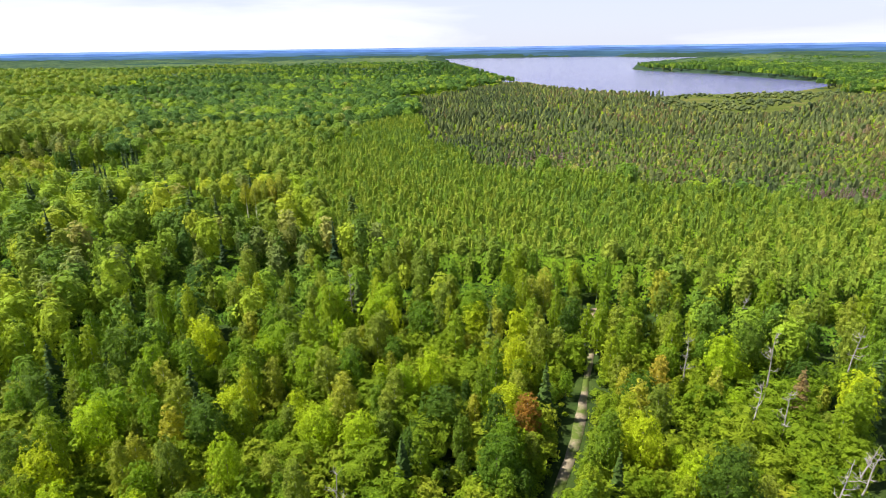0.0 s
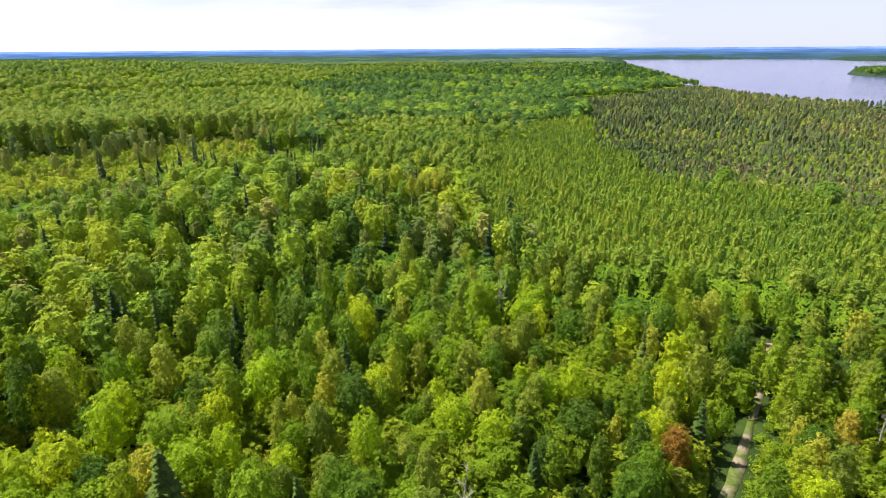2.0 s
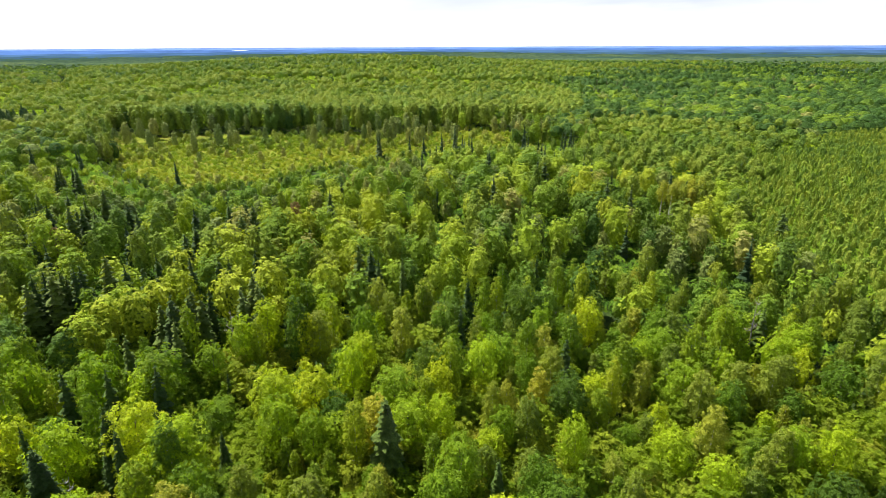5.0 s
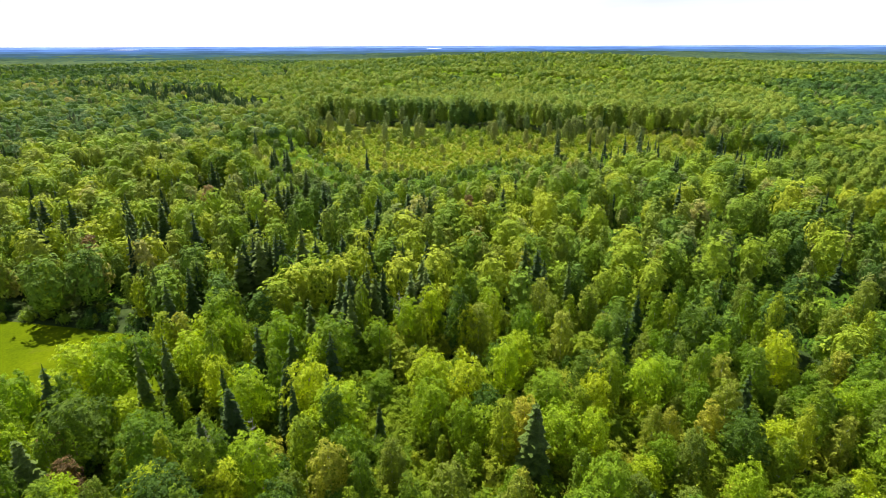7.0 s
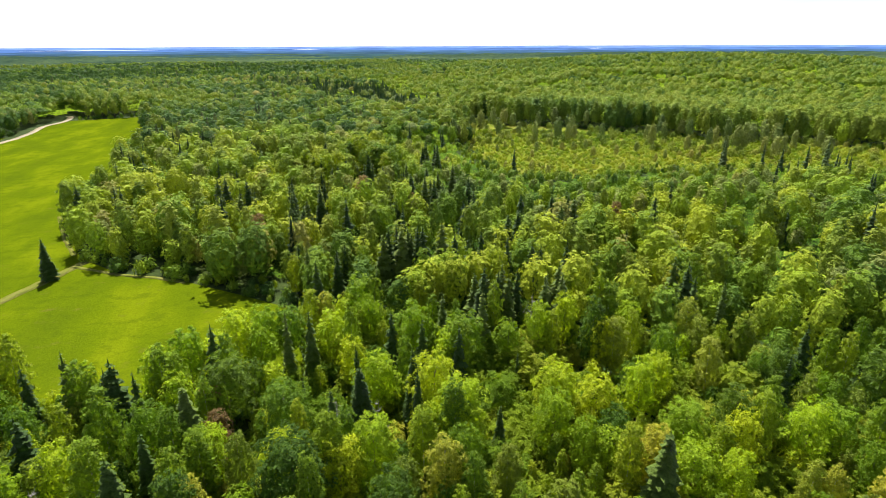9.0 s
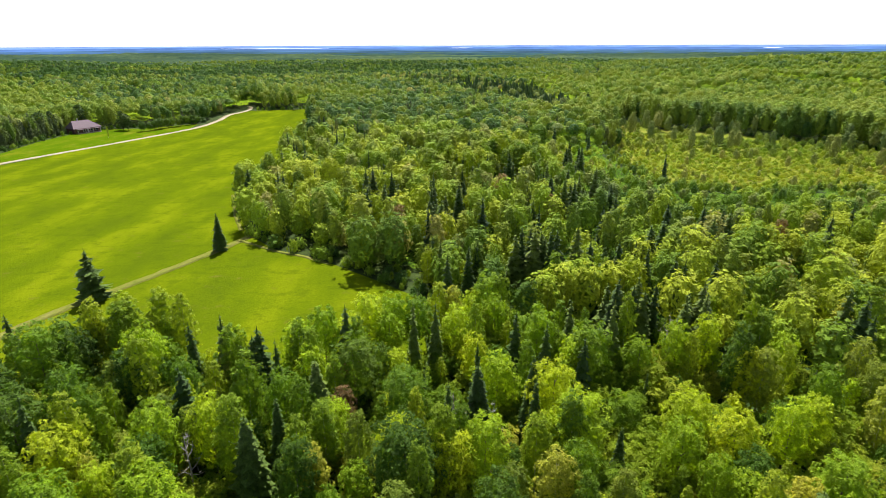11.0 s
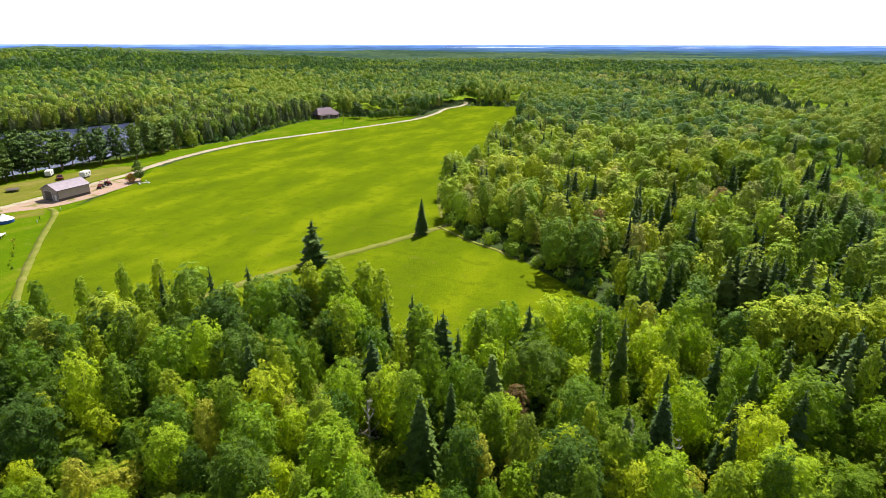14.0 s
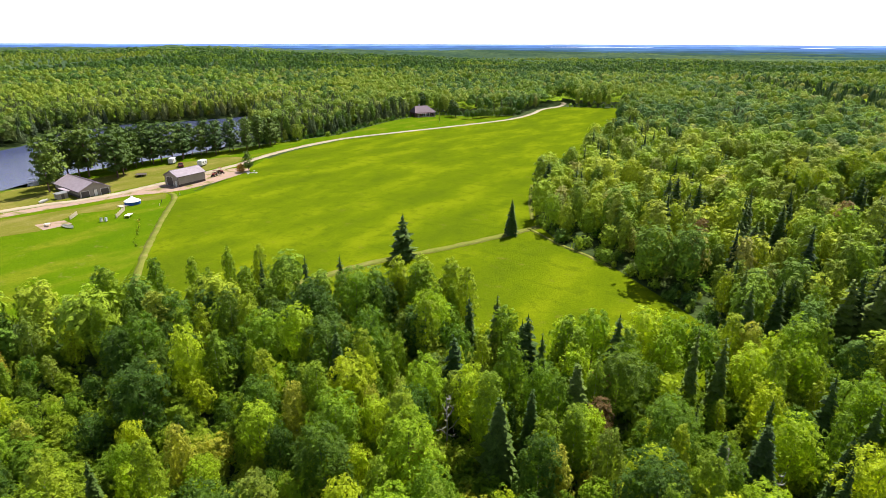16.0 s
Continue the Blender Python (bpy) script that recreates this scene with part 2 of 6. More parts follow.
GROUND = ground_material()
MEADOW = grass_material("meadow_grass", (0.046, 0.074, 0.004), (0.082, 0.117, 0.003), (0.122, 0.154, 0.004), (0.112, 0.110, 0.020))
LAWN = grass_material("lawn_grass", (0.046, 0.095, 0.003), (0.070, 0.118, 0.003), (0.11, 0.135, 0.008), (0.185, 0.160, 0.05), 0.05)
TRACK = grass_material("mown_track_grass", (0.105, 0.132, 0.020), (0.14, 0.15, 0.032), (0.17, 0.165, 0.05), (0.21, 0.18, 0.085), 0.2)
CLEARING = grass_material("clearing_grass", (0.09, 0.13, 0.012), (0.14, 0.175, 0.020), (0.20, 0.20, 0.04), (0.26, 0.22, 0.09), 0.06)
DRY = grass_material("dry_grass", (0.085, 0.105, 0.010), (0.125, 0.125, 0.022), (0.165, 0.145, 0.04), (0.20, 0.165, 0.07), 0.06)
MARSH = grass_material("marsh_grass", (0.05, 0.075, 0.016), (0.08, 0.10, 0.024), (0.12, 0.115, 0.04), (0.20, 0.17, 0.09), 0.02)
GRAVEL = gravel_material("gravel", (0.36, 0.30, 0.215), (0.27, 0.22, 0.155))
EARTH = gravel_material("bare_earth", (0.31, 0.215, 0.165), (0.23, 0.155, 0.12), (0.135, 0.125, 0.035), (0.52, 0.60))
TRAIL = gravel_material("sandy_trail", (0.26, 0.215, 0.15), (0.15, 0.12, 0.08), (0.07, 0.10, 0.016))
WATER = water_material("lake_water", (0.085, 0.082, 0.215), 0.12)
POND_WATER = water_material("pond_water", (0.045, 0.055, 0.120), 0.12)


# ---- plan: outlines in metres ----
FIELD_EDGE = [(-456, -110), (-446, -150), (-418, -155.5), (-349, -151.5), (-301, -167), (-263, -181.5), (-228, -193), (-190, -192), (-168, -186),
              (-143, -172), (-120, -163.5), (-110, -163), (-75, -123), (-57, -100), (-66, -89), (-76, -84), (-78, -66), (-79, -54), (-84, -44), (-78, -33),
              (-74, -24), (-77, -19), (-73, -10), (-84, 0), (-106, -3), (-115, -13), (-126, -26), (-131, -38), (-147, -52), (-170, -62), (-187, -69), (-215, -68), (-329, -76)]
LAWN_EDGE = [(-110, -164.5), (-75, -124.5), (-55, -103), (-46, -109), (-15, -113), (0, -150), (-30, -190), (-80, -221), (-95, -219), (-106, -229),
             (-150, -227), (-165, -222), (-200, -216), (-240, -206), (-300, -216), (-345, -215), (-350, -185), (-372, -160), (-349, -156), (-301, -171), (-263, -186),
             (-228, -197), (-190, -197), (-150, -183), (-120, -166)]
POND_EDGE = [(20, -225), (-40, -222), (-85, -223), (-105, -230), (-160, -228), (-200, -234), (-235, -262), (-262, -300), (-285, -309), (-263, -318),
             (-215, -335), (-197, -352), (-170, -352), (-150, -335), (-139, -320), (-120, -310), (-80, -300), (-40, -290), (20, -290)]
LAKE_EDGE = [(-12, 2420), (40, 1300), (88, 800), (134, 650), (180, 580), (212, 572), (237, 578), (290, 584), (359, 594), (397, 626), (470, 690), (492, 735), (480, 830), (450, 1000), (394, 1141), (422, 1280),
             (620, 1500), (950, 1700), (1500, 2000), (1400, 2250), (785, 2180), (700, 2450), (397, 2470), (150, 2470)]
MARSH_EDGE = [(172, 445), (180, 402), (205, 384), (240, 400), (330, 495), (420, 590), (520, 690), (505, 760), (470, 690), (397, 628), (359, 596), (290, 586), (237, 580), (200, 560)]
CONIFER_EDGE = [(-40, 520), (-21, 380), (-6, 290), (14, 214), (43, 199), (90, 172), (121, 150), (330, 260), (420, 520), (300, 590), (240, 600), (200, 690), (120, 800)]
ASPEN_EDGE = [(-46, 205), (-46, 196), (-33, 139), (-4, 118), (17, 102), (40, 98), (58, 92), (95, 98), (170, 120), (121, 147), (90, 168), (43, 196), (14, 211), (-6, 290), (-21, 380), (-60, 330)]
REGEN_EDGE = [(-330, 100), (-267, 84), (-214, 81), (-198, 89), (-190, 110), (-198, 132), (-196, 150), (-194, 176), (-186, 197), (-174, 214), (-160, 248), (-166, 268), (-187, 286), (-216, 269), (-238, 256),
              (-250, 230), (-262, 215), (-281, 200), (-301, 180), (-327, 162), (-343, 130), (-372, 117)]
# even-aged stands: tall aspens behind the clearing, the bench above them, middle-aged aspens, a strip of dark conifers
TALL_EDGE = [(-372, 119), (-343, 132), (-327, 164), (-301, 182), (-281, 202), (-258, 219), (-238, 258), (-216, 271), (-187, 288), (-180, 330), (-230, 420), (-310, 490), (-370, 440), (-430, 380), (-500, 350), (-540, 300), (-470, 205), (-420, 130)]
BENCH_EDGE = [(-425, 128), (-474, 205), (-544, 300), (-504, 352), (-434, 384), (-374, 444), (-314, 494), (-330, 620), (-560, 850), (-900, 700), (-980, 300), (-700, 180), (-560, 140)]
MIDDLE_EDGE = [(-154, 318), (-124, 341), (-73, 322), (-28, 331), (-12, 304), (3, 212), (-28, 202), (-42, 184), (-73, 193), (-93, 185), (-130, 230)]
STRIP_EDGE = [(-700, -80), (-617, -10), (-500, 28), (-410, 60), (-384, 92), (-420, 108), (-500, 86), (-560, 100), (-640, 40), (-720, -30)]
TRAIL_LINE = [(30, 98), (26.5, 88), (21.6, 74), (19, 66), (16.4, 59), (13.4, 53), (8, 42), (0, 30)]

ROAD_LINE = [(-480, -165), (-468, -158), (-443, -154), (-418, -157.5), (-385, -153), (-349, -154), (-301, -169.5), (-263, -184), (-228, -195.5), (-188, -195.3), (-156, -188.2), (-135.5, -186), (-111, -184), (-93, -185.5), (-81, -191), (-60, -194), (-30, -186)]


def inside(outline, x, y):
    x, y = np.asarray(x, float), np.asarray(y, float)
    hit = np.zeros(x.shape, bool)
    for (x0, y0), (x1, y1) in zip(outline, outline[1:] + outline[:1]):
        cross = (y0 > y) != (y1 > y)
        hit ^= cross & (x < (x1 - x0) * (y - y0) / (y1 - y0 + 1e-12) + x0)
    return hit


def within(outline, x, y):
    """Like inside(), with the wavering border of a stand of trees."""
    x, y = np.asarray(x, float), np.asarray(y, float)
    far = np.clip((np.hypot(x, y) - 80) / 170, 0.2, 1.3)
    return inside(outline, x + 26 * far * (value_noise(x, y, 24, 91) - 0.5), y + 26 * far * (value_noise(x, y, 24, 92) - 0.5))


def off_line(line, x, y, closed=False):
    best = np.full(np.shape(x), 1e9)
    for (x0, y0), (x1, y1) in zip(line, line[1:] + (line[:1] if closed else [])):
        dx, dy = x1 - x0, y1 - y0
        s = np.clip(((x - x0) * dx + (y - y0) * dy) / (dx * dx + dy * dy), 0, 1)
        best = np.minimum(best, np.hypot(x - x0 - s * dx, y - y0 - s * dy))
    return best


HILLS = [(-745, -1065, 18, 330), (-300, -1500, 17, 450), (-1500, -900, 12, 420), (-640, 500, 21, 210), (-1000, 150, 8, 300), (-350, 900, 7, 300), (-60, 1350, 8, 260), (-1600, 1500, 12, 500), (900, 1500, 10, 300)]


def terrain(x, y):
    x, y = np.asarray(x, float), np.asarray(y, float)
    r = np.hypot(x, y)
    far = np.clip((r - 480) / 500, 0, 1)
    z = 2.5 * far * (np.sin(x / 190 + 1.3) * np.cos(y / 230) + 0.6 * np.sin(x / 83 - y / 97))
    for hx, hy, up, wide in HILLS:
        z = z + up * np.exp(-((x - hx) ** 2 + (y - hy) ** 2) / (2 * wide * wide)) * np.clip((r - 490) / 250, 0, 1)
    for edge in (LAKE_EDGE, POND_EDGE):
        wet = inside(edge, x, y)
        near = np.clip(1 - off_line(edge, x, y, True) / 60, 0, 1)
        z = np.where(wet, -2.0, z * (1 - near) - (0.4 * near if edge is LAKE_EDGE else 0))
    return z


# ---- mesh helpers ----
def mesh_from(name, V, F, material, tint=None, smooth=False):
    """A mesh from arrays of vertices and of equal-sided faces."""
    V, F = np.asarray(V, np.float32), np.asarray(F, np.int32)
    me = bpy.data.meshes.new(name)
    k = F.shape[1]
    me.vertices.add(len(V))
    me.vertices.foreach_set("co", V.ravel())
    me.loops.add(F.size)
    me.loops.foreach_set("vertex_index", F.ravel())
    me.polygons.add(len(F))
    me.polygons.foreach_set("loop_start", np.arange(0, F.size, k, dtype=np.int32))
    me.update(calc_edges=True)
    me.validate()
    if smooth:
        me.polygons.foreach_set("use_smooth", np.ones(len(F), bool))
    if tint is not None:
        me.attributes.new("tint", "FLOAT", "FACE").data.foreach_set("value", np.asarray(tint, np.float32))
    me.materials.append(material)
    return me


def part(name, bm, mat, parent=None, label=""):
    me = bpy.data.meshes.new(name)
    bm.normal_update()
    bm.to_mesh(me)
    bm.free()
    me.materials.append(mat)
    ob = new(name, me)
    ob.parent = parent
    if label:
        ob["label"] = label
    return ob


def empty(name, m=None):
    ob = new(name)
    ob.empty_display_size = 0.3
    if m is not None:
        ob.matrix_basis = m
    return ob


def sheet(name, outline, z, mat, label, category):
    """A flat piece of ground with the given outline and a real edge down to the soil."""
    bm = bmesh.new()
    top = [bm.verts.new((x, y, z)) for x, y in outline]
    low = [bm.verts.new((x, y, -0.2)) for x, y in outline]
    bm.faces.new(top)
    for i in range(len(top)):
        bm.faces.new((top[i - 1], top[i], low[i], low[i - 1]))
    bmesh.ops.recalc_face_normals(bm, faces=bm.faces)
    bmesh.ops.triangulate(bm, faces=[f for f in bm.faces if len(f.verts) > 4])
    ob = part(name, bm, mat)
    return tagged(ob, label, category, kind="structure")


def smooth_line(pts, step=2.0):
    pts = np.array(pts, float)
    out = []
    for i in range(len(pts) - 1):
        p0, p1, p2, p3 = pts[max(i - 1, 0)], pts[i], pts[i + 1], pts[min(i + 2, len(pts) - 1)]
        n = max(2, int(np.linalg.norm(p2 - p1) / step))
        for s in np.arange(n) / n:
            out.append(0.5 * ((2 * p1) + (p2 - p0) * s + (2 * p0 - 5 * p1 + 4 * p2 - p3) * s ** 2 + (3 * p1 - p0 - 3 * p2 + p3) * s ** 3))
    out.append(pts[-1])
    return np.array(out)


def strip(name, line, width, z, mat, label, category, seed=0):
    """A track along a line, with slightly ragged edges."""
    rng = np.random.default_rng(seed)
    p = smooth_line(line)
    d = np.gradient(p, axis=0)
    d /= np.linalg.norm(d, axis=1)[:, None]
    side = np.c_[-d[:, 1], d[:, 0]]
    w = np.asarray(width) if np.ndim(width) else np.full(len(p), width)
    w = np.interp(np.linspace(0, 1, len(p)), np.linspace(0, 1, len(w)), w) / 2
    a = p + side * (w * rng.uniform(0.8, 1.2, len(p)))[:, None]
    b = p - side * (w * rng.uniform(0.8, 1.2, len(p)))[:, None]
    n = len(p)
    V = np.r_[np.c_[a, np.full(n, z)], np.c_[b, np.full(n, z)], np.c_[a, np.full(n, -0.2)], np.c_[b, np.full(n, -0.2)]]
    F = []
    for i in range(n - 1):
        F += [(i, n + i, n + i + 1, i + 1), (2 * n + i, i, i + 1, 2 * n + i + 1), (n + i, 3 * n + i, 3 * n + i + 1, n + i + 1)]
    return tagged(new(name, mesh_from(name, V, F, mat)), label, category, kind="structure")


# ---- foliage templates ----
def leaf_tris(C, N, size, rng):
    """Small leaf clusters: one uneven three-cornered face at each centre, facing roughly along its normal."""
    n = len(C)
    N = N / (np.linalg.norm(N, axis=1)[:, None] + 1e-9)
    t = rng.normal(size=(n, 3))
    t -= (t * N).sum(1)[:, None] * N
    t /= np.linalg.norm(t, axis=1)[:, None] + 1e-9
    b = np.cross(N, t)
    s = size * rng.uniform(0.65, 1.35, n)[:, None]
    q = []
    for u, v, lift in ((0.85, 0.0, -0.12), (-0.5, 0.72, 0.06), (-0.5, -0.72, 0.06)):
        q.append(C + t * (s * u * rng.uniform(0.75, 1.25, (n, 1))) + b * (s * v * rng.uniform(0.75, 1.25, (n, 1))) + N * s * lift)
    return np.stack(q, 1).reshape(-1, 3)


def split_quads(V):
    return V.reshape(-1, 4, 3)[:, [0, 1, 2, 0, 2, 3]].reshape(-1, 3)


def sphere_dirs(n, rng, low=-0.5):
    z = rng.uniform(low, 1, n)
    a = rng.uniform(0, 2 * np.pi, n)
    r = np.sqrt(1 - z * z)
    return np.c_[r * np.cos(a), r * np.sin(a), z]


def crown_profile(t, point):
    """Share of a crown's half width at each share of its height. point: 0 for a round head, 1 for a spire."""
    up, down = np.clip((t - 0.36) / 0.66, 0, 1), np.clip(t / 0.36, 0, 1)
    round_head = np.where(t > 0.36, np.sqrt(1 - up * up), 0.55 + 0.45 * down)
    spire = np.minimum(1.0, 0.62 + 1.5 * t) * np.clip(1 - t, 0, 1) ** 0.8
    return (1 - point) * round_head + point * spire


def broadleaf(rng, high, wide, low, lobes, per, size, point=0.0, core=True, floor=0.0, seg=9, rings=6, even=0.0):
    """Crown of leafy clumps spread over a lumpy head from height low to high, over a dense inside. floor: share of the crown left bare below. even: how closely the leaves follow the head."""
    i = np.arange(lobes)
    t = np.clip(floor + (1 - floor) * ((i + 0.5) / lobes) ** 0.92 + rng.uniform(-0.035, 0.035, lobes), 0, 0.985)
    a = i * 2.39996 + rng.uniform(-0.35, 0.35, lobes)
    ph = rng.uniform(0, 6.28, 3)

    def lumps(t, a):
        return 1 + 0.13 * np.sin(2 * a + ph[0] + 2 * t) + 0.10 * np.sin(3 * a + 5 * t + ph[1]) + 0.07 * np.sin(5 * a - 8 * t + ph[2])

    env = crown_profile(t, point) * lumps(t, a)
    rad = env * wide / 2 * rng.uniform(0.78 - 0.14 * even, 1.0, lobes)
    L = np.c_[rad * np.cos(a), rad * np.sin(a), low + t * (high - low) * rng.uniform(0.95, 1.03, lobes)]
    R = wide * rng.uniform(0.085, 0.165, lobes) * (0.75 + 0.25 * env)
    out = (L - (0, 0, low + 0.30 * (high - low))) / (wide / 2, wide / 2, 0.62 * (high - low))
    out /= np.linalg.norm(out, axis=1)[:, None] + 1e-6
    O = np.repeat(out, per, 0)
    e = 0.85 * O + 0.62 * rng.normal(size=O.shape)
    e /= np.linalg.norm(e, axis=1)[:, None]
    C = np.repeat(L, per, 0) + e * np.repeat(R, per)[:, None] * rng.uniform(0.5, 1.1, (len(O), 1))
    parts = [leaf_tris(C, (0.75 - 0.4 * even) * e + (0.25 + 0.9 * even) * O + (0, 0, 0.30 - 0.2 * even) + (0.42 - 0.18 * even) * rng.normal(size=O.shape), size, rng)]
    if core:
        b = (low + max(0.06, floor * 0.8) * (high - low), high - 0.07 * (high - low))
        ct, ca = np.meshgrid(np.linspace(0, 0.95, rings + 1), np.arange(seg) * 2 * np.pi / seg, indexing="ij")
        ca = ca + 0.5 * (np.arange(rings + 1)[:, None] % 2) * 2 * np.pi / seg
        cr = crown_profile(ct, point) * lumps(ct, ca) * wide * 0.41 * rng.uniform(0.8, 1.12, ct.shape) + 0.03
        G = np.stack([cr * np.cos(ca), cr * np.sin(ca), b[0] + ct * (b[1] - b[0])], -1)
        for k in range(rings):
            A, B, C2, D = G[k], np.roll(G[k], -1, 0), np.roll(G[k + 1], -1, 0), G[k + 1]
            parts.append(np.stack([A, B, D, B, C2, D] if k % 2 == 0 else [A, B, C2, A, C2, D], 1).reshape(-1, 3))
        top = np.tile(np.array((0, 0, b[1])), (seg, 1))
        parts.append(np.stack([G[-1], np.roll(G[-1], -1, 0), top], 1).reshape(-1, 3))
    return np.concatenate(parts)


def conifer(rng, high, wide, low, tiers, boughs, ragged=0.25, droop=0.35, core=True, seg=6, slim=0.33):
    """Crown of drooping boughs in tiers under a spire."""
    parts = []
    for i in range(tiers):
        s = (i + rng.uniform(-0.2, 0.2)) / tiers
        z = low + (high - low) * max(0.0, s) ** 0.9
        reach = wide / 2 * (1 - s) ** 0.85 * rng.uniform(1 - ragged, 1 + ragged * 0.6) + 0.20
        n = max(4, int(boughs * (1 - 0.5 * s)))
        a0 = rng.uniform(0, 6.28)
        for j in range(n):
            a = a0 + 2 * np.pi * j / n + rng.uniform(-0.25, 0.25)
            r = reach * rng.uniform(1 - ragged, 1.1)
            out, sidev = np.array((np.cos(a), np.sin(a), 0)), np.array((-np.sin(a), np.cos(a), 0))
            w = r * slim + 0.09
            zb = z + rng.uniform(-0.9, 0.9) * (high - low) / tiers
            root = np.array((0, 0, zb + 0.10 * r))
            mid = out * r * 0.55 + (0, 0, zb - droop * r * 0.25 + rng.uniform(-0.1, 0.1))
            tip = out * r + (0, 0, zb - droop * r * 0.85)
            parts.append(np.array([root, mid - sidev * w + (0, 0, rng.uniform(-0.3, 0.05) * r), tip, mid + sidev * w + (0, 0, rng.uniform(-0.3, 0.05) * r)]))
    parts.append(np.array([(0.09, 0, high - 0.7), (0, 0.09, high - 0.7), (0, 0, high + 0.5), (-0.06, -0.05, high - 0.7)]))
    if core:
        V = []
        for j in range(seg):
            a, b = 2 * np.pi * j / seg, 2 * np.pi * (j + 1) / seg
            r0 = wide * (0.17 if boughs > 8 else 0.27)
            p = [(r0 * np.cos(a), r0 * np.sin(a), low + 0.3), (r0 * np.cos(b), r0 * np.sin(b), low + 0.3), (0.02 * np.cos(b), 0.02 * np.sin(b), high - 0.2), (0.02 * np.cos(a), 0.02 * np.sin(a), high - 0.2)]
            V += p
        parts.append(np.array(V))
    return split_quads(np.concatenate(parts))


def pine_crown(rng, high, wide, low, tiers, boughs, size):
    """Open crown of uneven, level boughs that carry tufts of needles."""
    parts = []
    for i in range(tiers):
        s = (i + rng.uniform(-0.3, 0.3)) / tiers
        z = low + (high - low) * np.clip(s, 0, 1)
        reach = wide / 2 * (np.sqrt(np.clip(1 - s * s, 0, 1)) * min(1.0, 0.6 + 1.6 * max(s, 0))) * rng.uniform(0.75, 1.15) + 0.35
        n = max(3, int(boughs * (1 - 0.45 * s)))
        a0 = rng.uniform(0, 6.28)
        for j in range(n):
            a = a0 + 2 * np.pi * j / n + rng.uniform(-0.4, 0.4)
            r = reach * rng.uniform(0.55, 1.15)
            zb = z + rng.uniform(-0.6, 0.6) * (high - low) / tiers
            k = 10
            u = rng.uniform(0.25, 1.0, k) ** 0.8
            side = rng.normal(size=k) * 0.20 * r * u
            C = np.c_[np.cos(a) * r * u - np.sin(a) * side, np.sin(a) * r * u + np.cos(a) * side, zb + 0.22 * r * u * u + rng.uniform(-0.25, 0.25, k)]
            N = np.c_[np.cos(a) * np.ones(k), np.sin(a) * np.ones(k), np.full(k, 0.9)] + 0.55 * rng.normal(size=(k, 3))
            parts.append(leaf_tris(C, N, size, rng))
    return np.concatenate(parts)


def crown_shell(rng, high, wide, low, point, seg, rings, leaves, size, rough=0.15):
    """A closed crown of leafy clumps with loose sprays on it. point: 0 for a round head, 1 for a spire."""
    ph = rng.uniform(0, 6.28, 4)

    def reach(t, a):
        round_head = np.sqrt(np.clip(1 - (2 * t - 0.82) ** 2 / 1.42, 0.03, 1))
        spire = (1 - t) ** 0.72 * np.minimum(1, 0.6 + 2 * t)
        k = 1 + 0.16 * np.sin(2 * a + ph[0] + 2 * t) + 0.13 * np.sin(3 * a + 5 * t + ph[1]) + 0.10 * np.sin(5 * a - 7 * t + ph[2])
        return ((1 - point) * round_head + point * spire) * k * wide / 2 + 0.04

    t, a = np.meshgrid(np.linspace(0, 0.93, rings + 1), np.arange(seg) * 2 * np.pi / seg, indexing="ij")
    a = a + 0.5 * (np.arange(rings + 1)[:, None] % 2) * 2 * np.pi / seg + rng.uniform(-0.25, 0.25, a.shape) * 2 * np.pi / seg
    tj = t + rng.uniform(-0.3, 0.3, t.shape) / (rings + 1)
    tj[0] = 0
    r = reach(np.clip(tj, 0, 1), a) * rng.uniform(1 - rough, 1 + rough, t.shape)
    G = np.stack([r * np.cos(a), r * np.sin(a), low + tj * (high - low)], -1)
    V = []
    for i in range(rings):
        A, B, C, D = G[i], np.roll(G[i], -1, 0), np.roll(G[i + 1], -1, 0), G[i + 1]
        if i % 2 == 0:
            V.append(np.stack([A, B, D, B, C, D], 1).reshape(-1, 3))
        else:
            V.append(np.stack([A, B, C, A, C, D], 1).reshape(-1, 3))
    top = np.tile(np.array((rng.uniform(-0.05, 0.05) * wide, rng.uniform(-0.05, 0.05) * wide, high)), (seg, 1))
    V.append(np.stack([G[-1], np.roll(G[-1], -1, 0), top], 1).reshape(-1, 3))
    if leaves:
        lt, la = rng.uniform(0.05, 1, leaves) ** 0.8, rng.uniform(0, 2 * np.pi, leaves)
        lr = reach(lt, la) * rng.uniform(0.98, 1.2, leaves)
        C = np.c_[lr * np.cos(la), lr * np.sin(la), low + lt * (high - low) * rng.uniform(0.97, 1.04, leaves)]
        N = np.c_[np.cos(la), np.sin(la), 0.15 + 1.3 * lt] + 0.4 * rng.normal(size=(leaves, 3))
        V.append(leaf_tris(C, N, size, rng))
    return np.concatenate(V)


def tris_of(V):
    return np.arange(len(V), dtype=np.int32).reshape(-1, 3)


